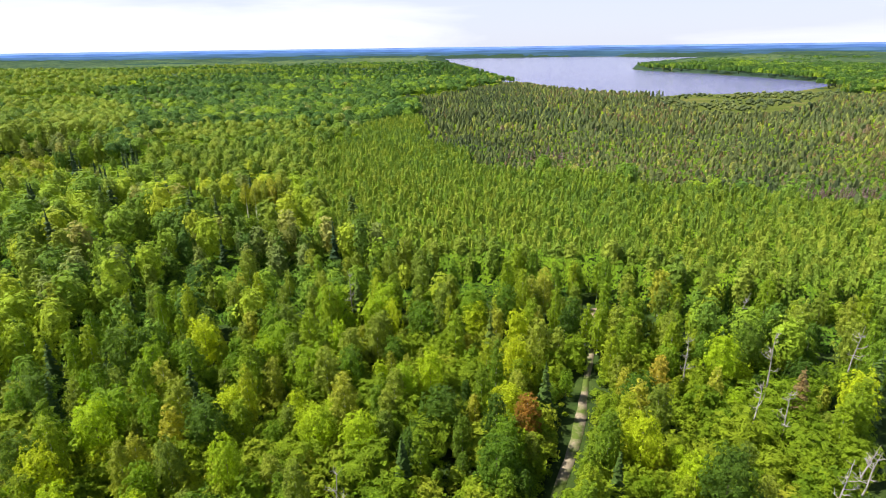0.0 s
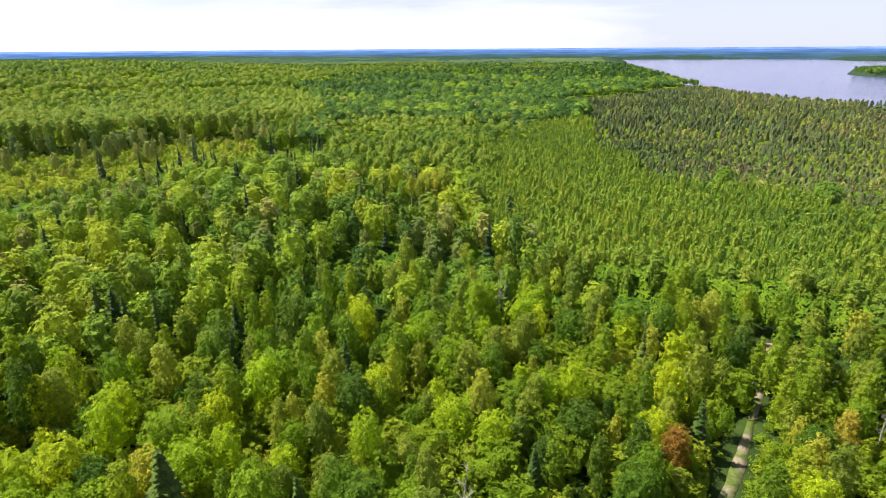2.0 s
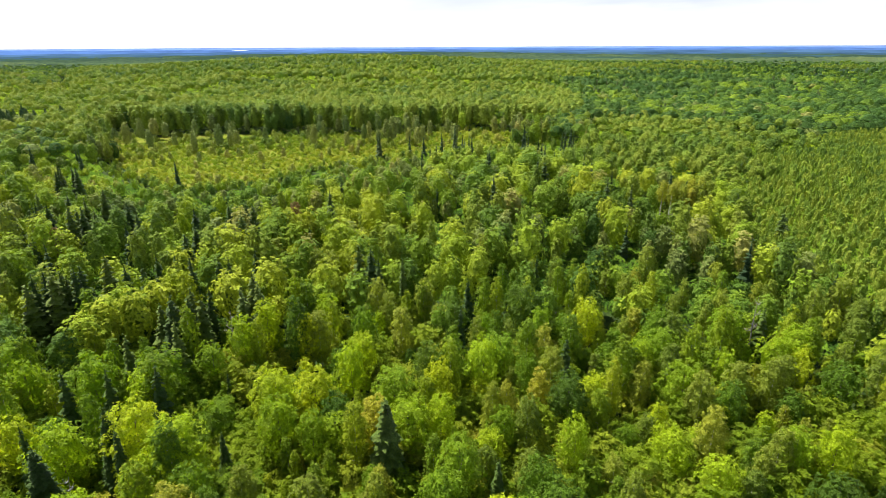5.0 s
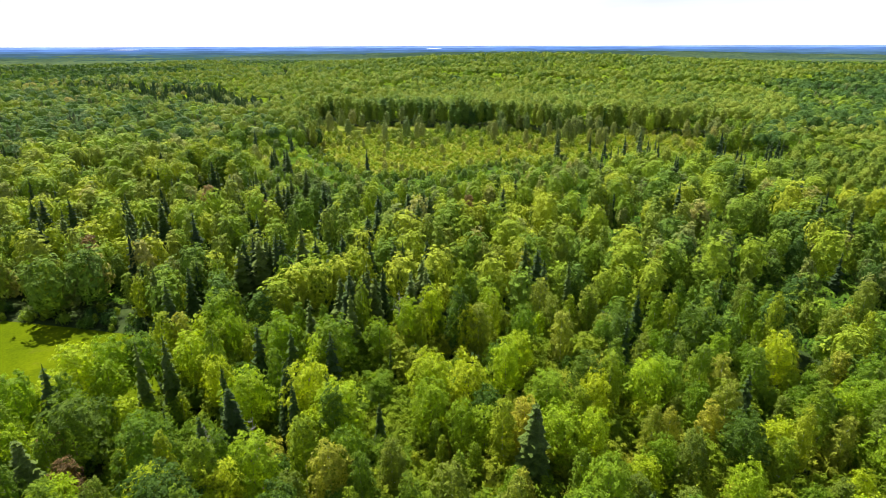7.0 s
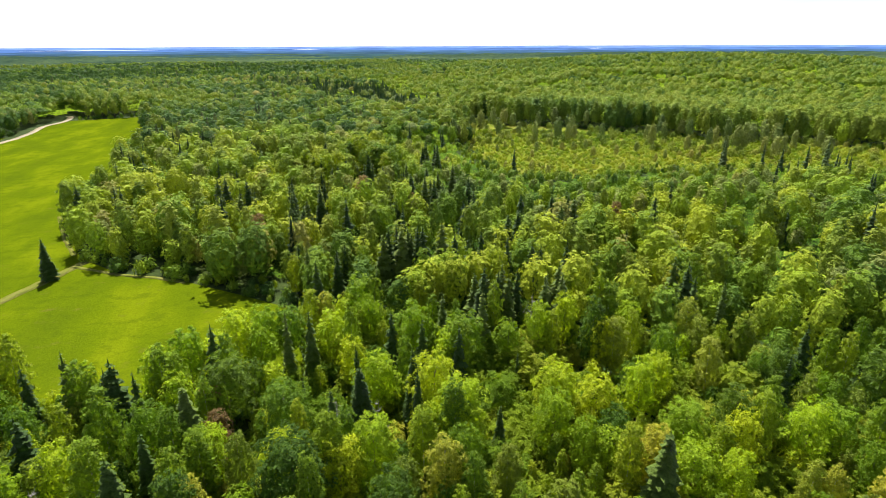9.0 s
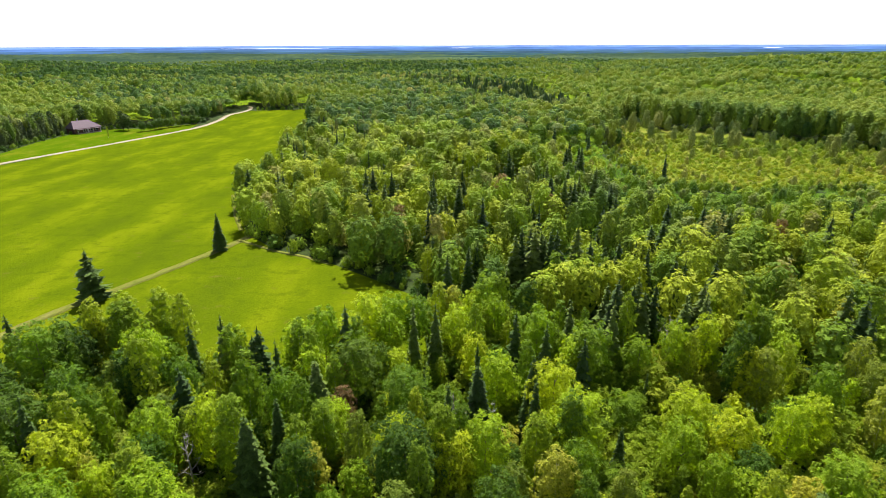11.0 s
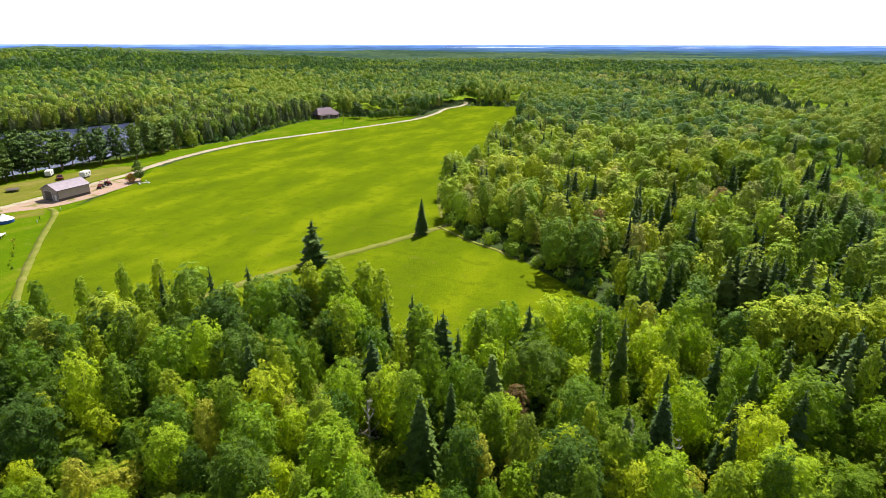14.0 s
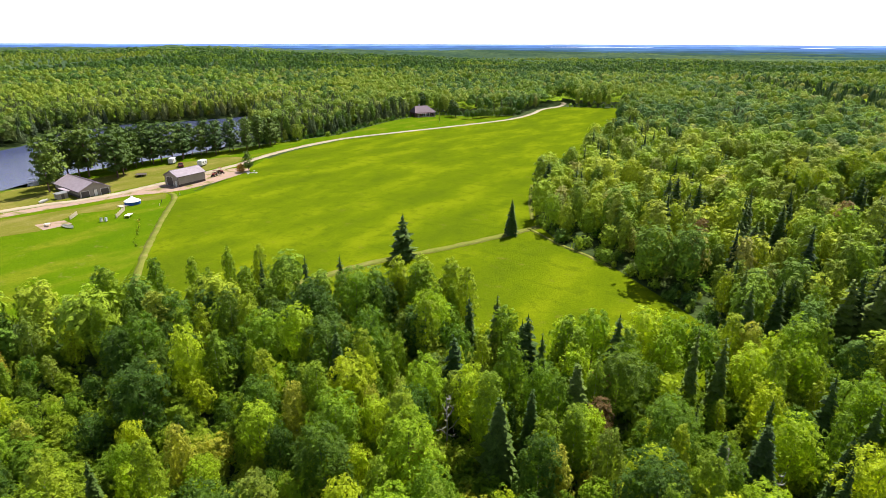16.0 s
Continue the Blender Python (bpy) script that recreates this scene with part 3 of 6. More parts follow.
def tube(bm, pts, radii, sides=6):
    """A tapered, bent limb."""
    rings = []
    pts = [Vector(p) for p in pts]
    for i, (p, r) in enumerate(zip(pts, radii)):
        d = (pts[min(i + 1, len(pts) - 1)] - pts[max(i - 1, 0)]).normalized()
        u = d.orthogonal().normalized()
        v = d.cross(u)
        rings.append([bm.verts.new(p + u * r * math.cos(2 * math.pi * k / sides) + v * r * math.sin(2 * math.pi * k / sides)) for k in range(sides)])
    for a, b in zip(rings, rings[1:]):
        for k in range(sides):
            bm.faces.new((a[k], a[(k + 1) % sides], b[(k + 1) % sides], b[k]))
    bm.faces.new(rings[-1])
    bm.faces.new(rings[0][::-1])


def trunk_mesh(name, rng, high, thick, limbs, low, spread, mat):
    bm = bmesh.new()
    lean = rng.uniform(-0.25, 0.25, 2)
    pts = [(lean[0] * s * s, lean[1] * s * s, high * s - 0.15) for s in (0, 0.3, 0.65, 1)]
    tube(bm, pts, [thick, thick * 0.78, thick * 0.5, thick * 0.12], 5)
    for _ in range(limbs):
        z = rng.uniform(low, high * 0.85)
        a = rng.uniform(0, 6.28)
        r = spread * rng.uniform(0.4, 0.8)
        tube(bm, [(0, 0, z), (math.cos(a) * r * 0.5, math.sin(a) * r * 0.5, z + r * 0.35), (math.cos(a) * r, math.sin(a) * r, z + r * 0.9)], [thick * 0.35, thick * 0.22, thick * 0.06], 4)
    me = bpy.data.meshes.new(name)
    bm.normal_update()
    bm.to_mesh(me)
    bm.free()
    me.materials.append(mat)
    return me


KINDS = {
    # kind: crown builder with its detail, height, crown width, crown base, trunk radius
    "maple": (lambda g, n, p, z, fl: broadleaf(g, 11.0, 6.2, 2.3, n, p, z, 0.08, True, fl), 11.0, 6.2, 1.4, 0.17),
    "aspen": (lambda g, n, p, z, fl: broadleaf(g, 12.0, 4.2, 1.5, n, p, z * 0.9, 0.38, True, fl), 12.0, 4.2, 1.8, 0.13),
    "birch": (lambda g, n, p, z, fl: broadleaf(g, 10.5, 4.5, 1.4, n, p, z * 0.9, 0.28, True, fl), 10.5, 4.5, 1.6, 0.11),
    "spruce": (lambda g, n, p, z, fl: conifer(g, 11.5, 3.8, 0.4, (20 if n < 80 else 32), 8 if n < 80 else 11, 0.2, 0.5, True, 6, 0.40 if n < 80 else 0.32), 11.5, 3.7, 0.4, 0.15),
    "pine": (lambda g, n, p, z, fl: pine_crown(g, 15.5, 8.4, 3.0, 15, 8, 0.62), 15.5, 7.0, 1.6, 0.24),
    "shrub": (lambda g, n, p, z, fl: broadleaf(g, 3.4, 3.6, 0.1, n // 2, max(4, p // 2), z * 0.85, 0.0, True, fl), 3.4, 3.6, 0.1, 0.05),
    "tamarack": (lambda g, n, p, z, fl: conifer(g, 9.5, 2.8, 0.8, (12 if n < 80 else 19), 5 if n < 80 else 8, 0.35, 0.2), 9.5, 2.8, 0.8, 0.11),
}
VARIANTS = 7
def seeds(kind, i):
    return np.random.default_rng(100 * i + sum(map(ord, kind)))


NEAR = {k: [v[0](seeds(k, i), 92, 21, 0.27, 0.0) for i in range(VARIANTS)] for k, v in KINDS.items()}
FULL = {k: [v[0](seeds(k, i + 3), 66, 11, 0.40, 0.0) for i in range(VARIANTS)] for k, v in KINDS.items()}
POINT = {"maple": 0.06, "aspen": 0.36, "birch": 0.25, "pine": 0.7, "shrub": 0.0, "spruce": 1.0, "tamarack": 1.0}


def woods_tree(kind, g, detail):
    """A tree that is seen as one of many. detail: 2 at the forest's edge, 1 within it, 0 far off, -1 towards the horizon."""
    make, high, wide, low, _ = KINDS[kind]
    if kind in ("spruce", "tamarack"):
        if detail > 0:
            return conifer(g, high, wide, low, (0, 9, 13)[detail], 7, 0.25, 0.35, True, 6, 0.46)
        return crown_shell(g, high, wide * 0.9, low + 0.1 * high, 0.85, 5, 3, 4, 0.5, 0.3)
    point = POINT[kind]
    if kind == "pine":
        return pine_crown(g, high, wide, low + 1.5, 9, 5, 1.0)
    if kind == "shrub" and detail > 0:
        return broadleaf(g, high, wide, low, 34, 6, 0.34, 0.25, True, 0.0, 6, 3, 0.2)
    if detail == 2:
        return broadleaf(g, high, wide, low + 0.06 * high, 46, 6, 0.54, point, True, 0.0, 7, 4, 0.8)
    if detail == 1:
        return broadleaf(g, high, wide * 1.12, max(low, high - 1.25 * wide), 36, 4, 0.60, point * 0.8, True, 0.1, 7, 3, 1.0)
    if detail == 0:
        return broadleaf(g, high, wide * 1.35, high - 0.95 * wide, 17, 1, wide * 0.13, point * 0.5, True, 0.2, 6, 2, 1.0)
    return broadleaf(g, high, wide * 2.1, high - 1.1 * wide, 6, 1, wide * 0.2, point * 0.3, True, 0.3, 5, 1, 1.0)


EDGE = {k: [woods_tree(k, seeds(k, i + 7), 2) for i in range(8)] for k in KINDS}
MID = {k: [woods_tree(k, seeds(k, i + 20), 1) for i in range(12)] for k in KINDS}
FAR = {k: [woods_tree(k, np.random.default_rng(31 + 100 * i + sum(map(ord, k))), 0) for i in range(10)] for k in KINDS}
HORIZON = {k: [woods_tree(k, np.random.default_rng(57 + 100 * i + sum(map(ord, k))), -1) for i in range(8)] for k in ("maple", "aspen", "spruce")}


def joined(name, kind, templates, places, label, category, seed, size=(0.75, 1.2), leaf="", spread=1.0, tone=0.0, mat=None):
    """Many trees of one kind as one mesh. places: x, y, scale."""
    g = np.random.default_rng(seed)
    places = np.asarray(places, float)
    if not len(places):
        return None
    Z = terrain(places[:, 0], places[:, 1])
    V, T = [], []
    which = g.integers(0, len(templates), len(places))
    for k, tpl in enumerate(templates):
        P = places[which == k]
        z = Z[which == k]
        if not len(P):
            continue
        a = g.uniform(0, 2 * np.pi, len(P))
        s = P[:, 2] * g.uniform(*size, len(P))
        wide = s * spread * g.uniform(0.85, 1.25, len(P))
        c, d = np.cos(a) * wide, np.sin(a) * wide
        W = np.empty((len(P), len(tpl), 3), np.float32)
        W[:, :, 0] = P[:, 0, None] + c[:, None] * tpl[:, 0] - d[:, None] * tpl[:, 1]
        W[:, :, 1] = P[:, 1, None] + d[:, None] * tpl[:, 0] + c[:, None] * tpl[:, 1]
        W[:, :, 2] = z[:, None] + s[:, None] * tpl[:, 2] - 0.05
        V.append(W.reshape(-1, 3))
        shade = tone + 0.85 * g.uniform(0, 1, len(P)) + 0.6 * (value_noise(P[:, 0], P[:, 1], 55, 71) - 0.5) + 0.075
        T.append(np.repeat(np.clip(shade, 0, 0.965), len(tpl) // 3))
    V = np.concatenate(V)
    ob = new(name, mesh_from(name, V, tris_of(V), mat or LEAF_JOINED[leaf or kind], np.concatenate(T)))
    return tagged(ob, label, category, kind="stuff")


def scatter(step, r0, r1, seed, a0=-43, a1=164, jitter=0.42):
    """Uneven places between two radii of the sweep, in degrees from the first view's axis to its left."""
    g = np.random.default_rng(seed)
    n = int(2 * r1 / step) + 2
    i, j = np.meshgrid(np.arange(n), np.arange(int(n / 0.866) + 2))
    x = (i + 0.5 * (j % 2)) * step - r1 + g.uniform(-jitter, jitter, i.shape) * step
    y = j * step * 0.866 - r1 + g.uniform(-jitter, jitter, i.shape) * step
    x, y = x.ravel(), y.ravel()
    r = np.hypot(x, y)
    a = np.degrees(np.arctan2(-x, y))
    a = np.where(a < -100, a + 360, a)
    ok = (r >= r0) & (r < r1) & (a > a0) & (a < a1)
    return x[ok], y[ok], g


def value_noise(x, y, scale, seed):
    """Smooth noise between 0 and 1 over the plan."""
    g = np.random.default_rng(seed)
    table = g.uniform(0, 1, (64, 64))
    u, v = x / scale, y / scale
    i, j = np.floor(u).astype(int), np.floor(v).astype(int)
    fu, fv = u - i, v - j
    fu, fv = fu * fu * (3 - 2 * fu), fv * fv * (3 - 2 * fv)
    t = lambda p, q: table[p % 64, q % 64]
    return (t(i, j) * (1 - fu) + t(i + 1, j) * fu) * (1 - fv) + (t(i, j + 1) * (1 - fu) + t(i + 1, j + 1) * fu) * fv


# ---- ground, water, distance ----
def build_ground():
    rr = np.r_[0.0, np.geomspace(12, 4950, 110)]
    aa = np.radians(np.arange(0, 360, 1.0))
    R, A = np.meshgrid(rr[1:], aa, indexing="ij")
    x, y = (R * np.sin(A)).ravel(), (R * np.cos(A)).ravel()
    V = np.r_[[(0, 0, 0)], np.c_[x, y, terrain(x, y)]]
    m, n = len(aa), len(rr) - 1
    F = []
    for i in range(n - 1):
        k = 1 + i * m + np.arange(m)
        k2 = 1 + i * m + (np.arange(m) + 1) % m
        F.append(np.c_[k, k2, k2 + m, k + m])
    F = np.concatenate(F)[:, ::-1]
    me = mesh_from("ground", V, F, GROUND, smooth=True)
    bm = bmesh.new()
    bm.from_mesh(me)
    bm.verts.ensure_lookup_table()
    bm.faces.new([bm.verts[1 + i] for i in range(m)][::-1])
    bm.normal_update()
    bm.to_mesh(me)
    bm.free()
    return tagged(new("ground", me), "shaded forest floor with leaf litter and low green undergrowth", "ground", kind="structure")


build_ground()


def pond(name, outline, z, label):
    bm = bmesh.new()
    bm.faces.new([bm.verts.new((*p, z)) for p in [tuple(v) for v in smooth_line(outline + outline[:1], 12)][:-1]])
    bmesh.ops.recalc_face_normals(bm, faces=bm.faces)
    if next(iter(bm.faces)).normal.z < 0:
        bmesh.ops.reverse_faces(bm, faces=bm.faces)
    bmesh.ops.triangulate(bm, faces=bm.faces)
    return tagged(part(name, bm, POND_WATER if outline is POND_EDGE else WATER), label, "water", kind="structure")


pond("water", LAKE_EDGE, -0.6, "wide calm lake reflecting the pale sky")
pond("water", POND_EDGE, -0.35, "dark calm pond behind the farm buildings")

sheet("meadow", FIELD_EDGE, 0.06, MEADOW, "bright yellow-green hay meadow with soft mottling", "meadow")
sheet("clearing", REGEN_EDGE, 0.05, CLEARING, "old clearing with yellow-green grass and regrowth", "clearing")
sheet("marsh", MARSH_EDGE, 0.03, MARSH, "open pale-green marsh at the lake shore", "marsh")
sheet("lawn", LAWN_EDGE, 0.04, LAWN, "mown green lawn with dry patches round the buildings", "lawn")


def build_distance():
    """Low wooded ridges towards the horizon, bluer with distance: haze painted as colour and glow."""
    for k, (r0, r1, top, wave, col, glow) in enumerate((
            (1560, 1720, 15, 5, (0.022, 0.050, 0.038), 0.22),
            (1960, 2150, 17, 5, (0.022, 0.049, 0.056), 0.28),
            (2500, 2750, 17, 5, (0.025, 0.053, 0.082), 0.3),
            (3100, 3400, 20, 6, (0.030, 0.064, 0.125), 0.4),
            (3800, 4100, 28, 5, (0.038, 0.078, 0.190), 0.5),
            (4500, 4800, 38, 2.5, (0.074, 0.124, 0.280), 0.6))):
        mat = distance_material("hazy_ridge_blue", col, glow)
        a = np.radians(np.arange(185, 352, 0.4) if r0 < 2300 else np.arange(0, 360, 0.4))
        h = top + wave * (value_noise(np.degrees(a) * 10, a * 0, 60, k) - 0.5 + 0.4 * (value_noise(np.degrees(a) * 10, a * 0, 11, k + 9) - 0.5))
        n = len(a)
        V = np.r_[np.c_[r0 * np.sin(a), r0 * np.cos(a), 0 * a - 3], np.c_[r1 * np.sin(a), r1 * np.cos(a), h], np.c_[(r1 + 120) * np.sin(a), (r1 + 120) * np.cos(a), 0 * a - 3]]
        i = np.arange(n if r0 > 2300 else n - 1)
        j = (i + 1) % n
        F = np.r_[np.c_[i, j, j + n, i + n], np.c_[i + n, j + n, j + 2 * n, i + 2 * n]]
        tagged(new("backdrop", mesh_from("backdrop", V, F, mat, smooth=True)), "low wooded ridges painted hazy blue, faintly glowing", "distant hills", kind="structure")

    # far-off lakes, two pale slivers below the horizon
    # the sky's shine on this water is painted as pale colour and glow
    pale = distance_material("glowing_distant_water", (0.30, 0.33, 0.40), 0.8)
    for a0, a1 in ((101.3, 111.4), (87.4, 90.0), (60.5, 62.0)):
        a = np.radians(np.linspace(a0, a1, 24))
        wide = np.sin(np.linspace(0, math.pi, 24)) * 14 + 1
        n = len(a)
        V = []
        for sgn in (-1, 1):
            r = 4035 + sgn * wide
            V.append(np.c_[-r * np.sin(a), r * np.cos(a), -3 + 31 * (r - 3800) / 300 + 2.5])
        i = np.arange(n - 1)
        F = np.c_[i, i + 1, i + n + 1, i + n][:, ::-1]
        tagged(new("backdrop", mesh_from("backdrop", np.concatenate(V), F, pale)), "pale glowing sliver of a far-off lake", "distant lake", kind="structure")


build_distance()

# ---- forest ----
SPRUCES = [(-81.5, 42.8, 12.5), (-78.5, 39, 11.6), (-81, 65, 11.5), (-78, 65.5, 11.4), (-118, 86, 12), (-111, 18.5, 11.5), (-108, 17, 11.2), (-151, -1.5, 12), (-145, -1, 11),
           (-87, 31.5, 10.6), (-84.2, 33, 10.6), (-84, 31, 10.4), (-98.5, 159, 11.5), (-240, -17, 12), (-149, -14, 11), (-40.2, 35, 11.2), (-77.5, -12, 10.8), (-61, 7, 10.5),
           (-69.8, -22.6, 11.5), (-68.6, -23, 10.8), (-62, -13, 11), (-51, -17.9, 11), (-72.4, -28.6, 11.8), (-61, -29.4, 10.6), (-95, 51, 11), (-191, 8.6, 12), (-117, -9, 11.5), (-170, -58, 11.5), (-77.5, -63.5, 12), (-25.6, 147, 11)]
SNAGS = [(37.5, 57, 9.5, 0.20, 0.22, 7), (42.5, 58, 8.5, 0.02, 0.05, 12), (41, 46, 8, 0.18, 0.1, 9), (44, 47, 8.5, 0.2, 0.05, 9), (46, 50, 8, 0.1, -0.1, 8), (48, 71, 9.5, 0.0, 0.05, 10),
         (60, 72, 9.5, 0.2, 0.1, 10), (49, 86, 9, 0.3, 0.0, 9), (36, 72, 8.5, -0.05, 0, 10), (-79, 37, 9.5, 0.03, 0.0, 14), (-52, -25, 9, 0.05, 0.02, 14), (-58, 8, 8, -0.1, 0.1, 12), (-64, 4, 6, 0.1, 0.0, 12), (-18, 96, 10, 0.0, 0.0, 12), (-12, 45, 8.5, 0.05, 0.1, 10)]
GROVES = [(-166, 33, 15, 16), (-146, 0, 10, 8), (-113, 22, 9, 9), (-112, 50, 12, 6), (-86, 31, 4, 4), (-160, -17, 7, 4), (-190, 20, 12, 6), (-128, 62, 10, 4), (-212, 48, 16, 7), (-232, -10, 18, 7), (-80, 41, 4, 3)]
grove_pick = random.Random(12)
for gx, gy, gr, count in GROVES:
    SPRUCES += [(gx + grove_pick.gauss(0, gr * 0.55), gy + grove_pick.gauss(0, gr * 0.55), grove_pick.uniform(9.0, 12.5)) for _ in range(count)]
KEEP = np.array([v[:2] for v in SPRUCES + SNAGS])
# openings with low growth only
LOW_SPOTS = [(29, 94.5, 3), (36, 56, 9), (44, 48, 9), (46, 66, 7), (-30, -75, 9), (-27, -61, 8), (-37, -52, 7), (-33, -40, 5), (-66, 36, 6), (-55, 52, 6), (-69, 28, 5), (-69, 0, 6)]


def stand(x, y, g):
    """The kind of tree at each place, or '' where none stands."""
    n = len(x)
    kind = np.full(n, "", dtype=object)
    u = g.uniform(0, 1, n)
    a = value_noise(x, y, 38, 3)
    b = value_noise(x, y, 60, 4)
    # mixed hardwoods
    kind[:] = np.where(u < 0.50 + 0.25 * (a - 0.5), "maple", np.where(u < 0.76, "aspen", np.where(u < 0.965, "birch", "spruce")))
    kind[(b > 0.70) & (u > 0.8) & (np.hypot(x, y) > 92)] = "spruce"
    dark = (np.hypot((x + 118) / 62, (y - 10) / 48) < 1) & (u > 0.80)
    kind[dark] = "spruce"
    front = (y > 30) & (x > -40) & (np.hypot(x, y) < 130)
    kind[front] = np.where(u < 0.30, "maple", np.where(u < 0.58, "aspen", np.where(u < 0.97, "birch", "spruce")))[front]
    asp = within(ASPEN_EDGE, x, y)
    kind[asp] = np.where(u < 0.93, "aspen", "birch")[asp]
    con = within(CONIFER_EDGE, x, y)
    brown = value_noise(x, y, 45, 8) + np.clip((x - 40) / 200, -0.1, 0.4)
    kind[con] = np.where(u < 0.62 - 0.5 * np.clip(brown - 0.35, 0, 1), "spruce", np.where(u < 0.84, "tamarack", "birch"))[con]
    wet = (y < -190) & (x > -330) & (off_line(POND_EDGE, x, y, True) < 130)
    kind[wet] = np.where(u < 0.42, "spruce", np.where(u < 0.55, "birch", "aspen"))[wet]
    far = np.hypot(x, y) > 230
    patch = value_noise(x, y, 120, 9)
    kind[far & ~con & ~wet & (patch > 0.66)] = "aspen"
    for edge in (TALL_EDGE, BENCH_EDGE, MIDDLE_EDGE):
        even = inside(edge, x, y) if edge is TALL_EDGE else within(edge, x, y)
        kind[even] = np.where(u < 0.05, "maple", "aspen")[even]
    knob = (x > -330) & (x < 60) & (y > 335) & ~con & ~inside(TALL_EDGE, x, y) & ~within(BENCH_EDGE, x, y)
    kind[knob & (u < 0.9)] = "maple"
    strip_woods = within(STRIP_EDGE, x, y)
    kind[strip_woods] = np.where(u < 0.55, "spruce", np.where(u < 0.85, "tamarack", "birch"))[strip_woods]
    regen = inside(REGEN_EDGE, x, y)
    kind[regen] = np.where(u < 0.09, "birch", np.where(u < 0.40, "shrub", ""))[regen]
    clear = inside(MARSH_EDGE, x, y) | inside(FIELD_EDGE, x, y) | inside(LAWN_EDGE, x, y) | inside(POND_EDGE, x, y) | inside(LAKE_EDGE, x, y)
    clear |= off_line(FIELD_EDGE, x, y, True) < 1.2
    clear |= (off_line(POND_EDGE, x, y, True) < 8) & (y > -240) & (x > -210)
    clear |= (off_line(ROAD_LINE, x, y) < 6.5) | ((off_line(LAWN_EDGE, x, y, True) < 4) & (y < -112))
    clear |= (off_line([(-110, -163.6), (-75, -123.6), (-50, -96)], x, y) < 7) | ((y < -104) & (x > -75) & (x < -10))
    clear |= off_line(TRAIL_LINE, x, y) < np.where(y > 77, 0.3, 2.0)
    kind[clear] = ""
    gap = value_noise(x, y, 9, 21)
    kind[(gap > 0.80) & ~asp & ~con] = ""
    d = np.min(np.hypot(x[:, None] - KEEP[:, 0], y[:, None] - KEEP[:, 1]), axis=1) if n < 6000 else np.full(n, 9.0)
    kind[d < 2.7] = ""
    return kind


PROTO = {}


def prototype(kind, i, close):
    """Meshes of one tree: trunk and crown, the crown finer for the trees that are passed closest."""
    if (kind, i, close) not in PROTO:
        _, high, wide, low, thick = KINDS[kind]
        g = np.random.default_rng(i + 50)
        V = (NEAR if close else FULL)[kind][i]
        crown = mesh_from(kind + "_crown", V, tris_of(V), LEAF[kind])
        PROTO[kind, i, close] = trunk_mesh(kind + "_trunk", g, high * 0.93, thick, 0 if kind in ("spruce", "tamarack") else 3, low, wide * 0.5, BARK.get(kind, BARK["spruce"])), crown
    return PROTO[kind, i, close]


TREE_TAGS = {
    "maple": ("maple_tree", "round-headed green maple tree standing in the forest", "tree"),
    "aspen": ("aspen_tree", "slender light-green aspen tree with a pale trunk", "tree"),
    "birch": ("birch_tree", "airy grey-green birch tree with a white trunk", "tree"),
    "spruce": ("spruce_tree", "dark green pointed spruce tree among hardwoods", "tree"),
    "pine": ("pine_tree", "tall dark pine tree by the pond shore", "tree"),
    "shrub": ("shrub", "low yellow-green leafy shrub in a forest gap", "shrub"),
    "tamarack": ("tamarack_tree", "thin brownish tamarack tree in the bog", "tree"),
}


def plant(kind, x, y, high, spread=1.0, g=random, label="", leaf=None, close=False):
    name, tag, cat = TREE_TAGS[kind]
    root = tagged(empty(name), label or tag, cat, cat + "s of the near forest: " + kind)
    s = high / KINDS[kind][1]
    root.matrix_basis = pose(x, y, float(terrain(x, y)), 0, 0, g.uniform(0, 360)) @ Matrix.Diagonal((s * spread, s * spread, s, 1))
    trunk, crown = prototype(kind, g.randrange(VARIANTS), close or math.hypot(x, y) < 66)
    for n, me in (("trunk", trunk), ("crown", crown)):
        ob = new(n, me)
        ob.parent = root
        if n == "crown" and leaf:
            ob.material_slots[0].link = "OBJECT"
            ob.material_slots[0].material = leaf
    return root


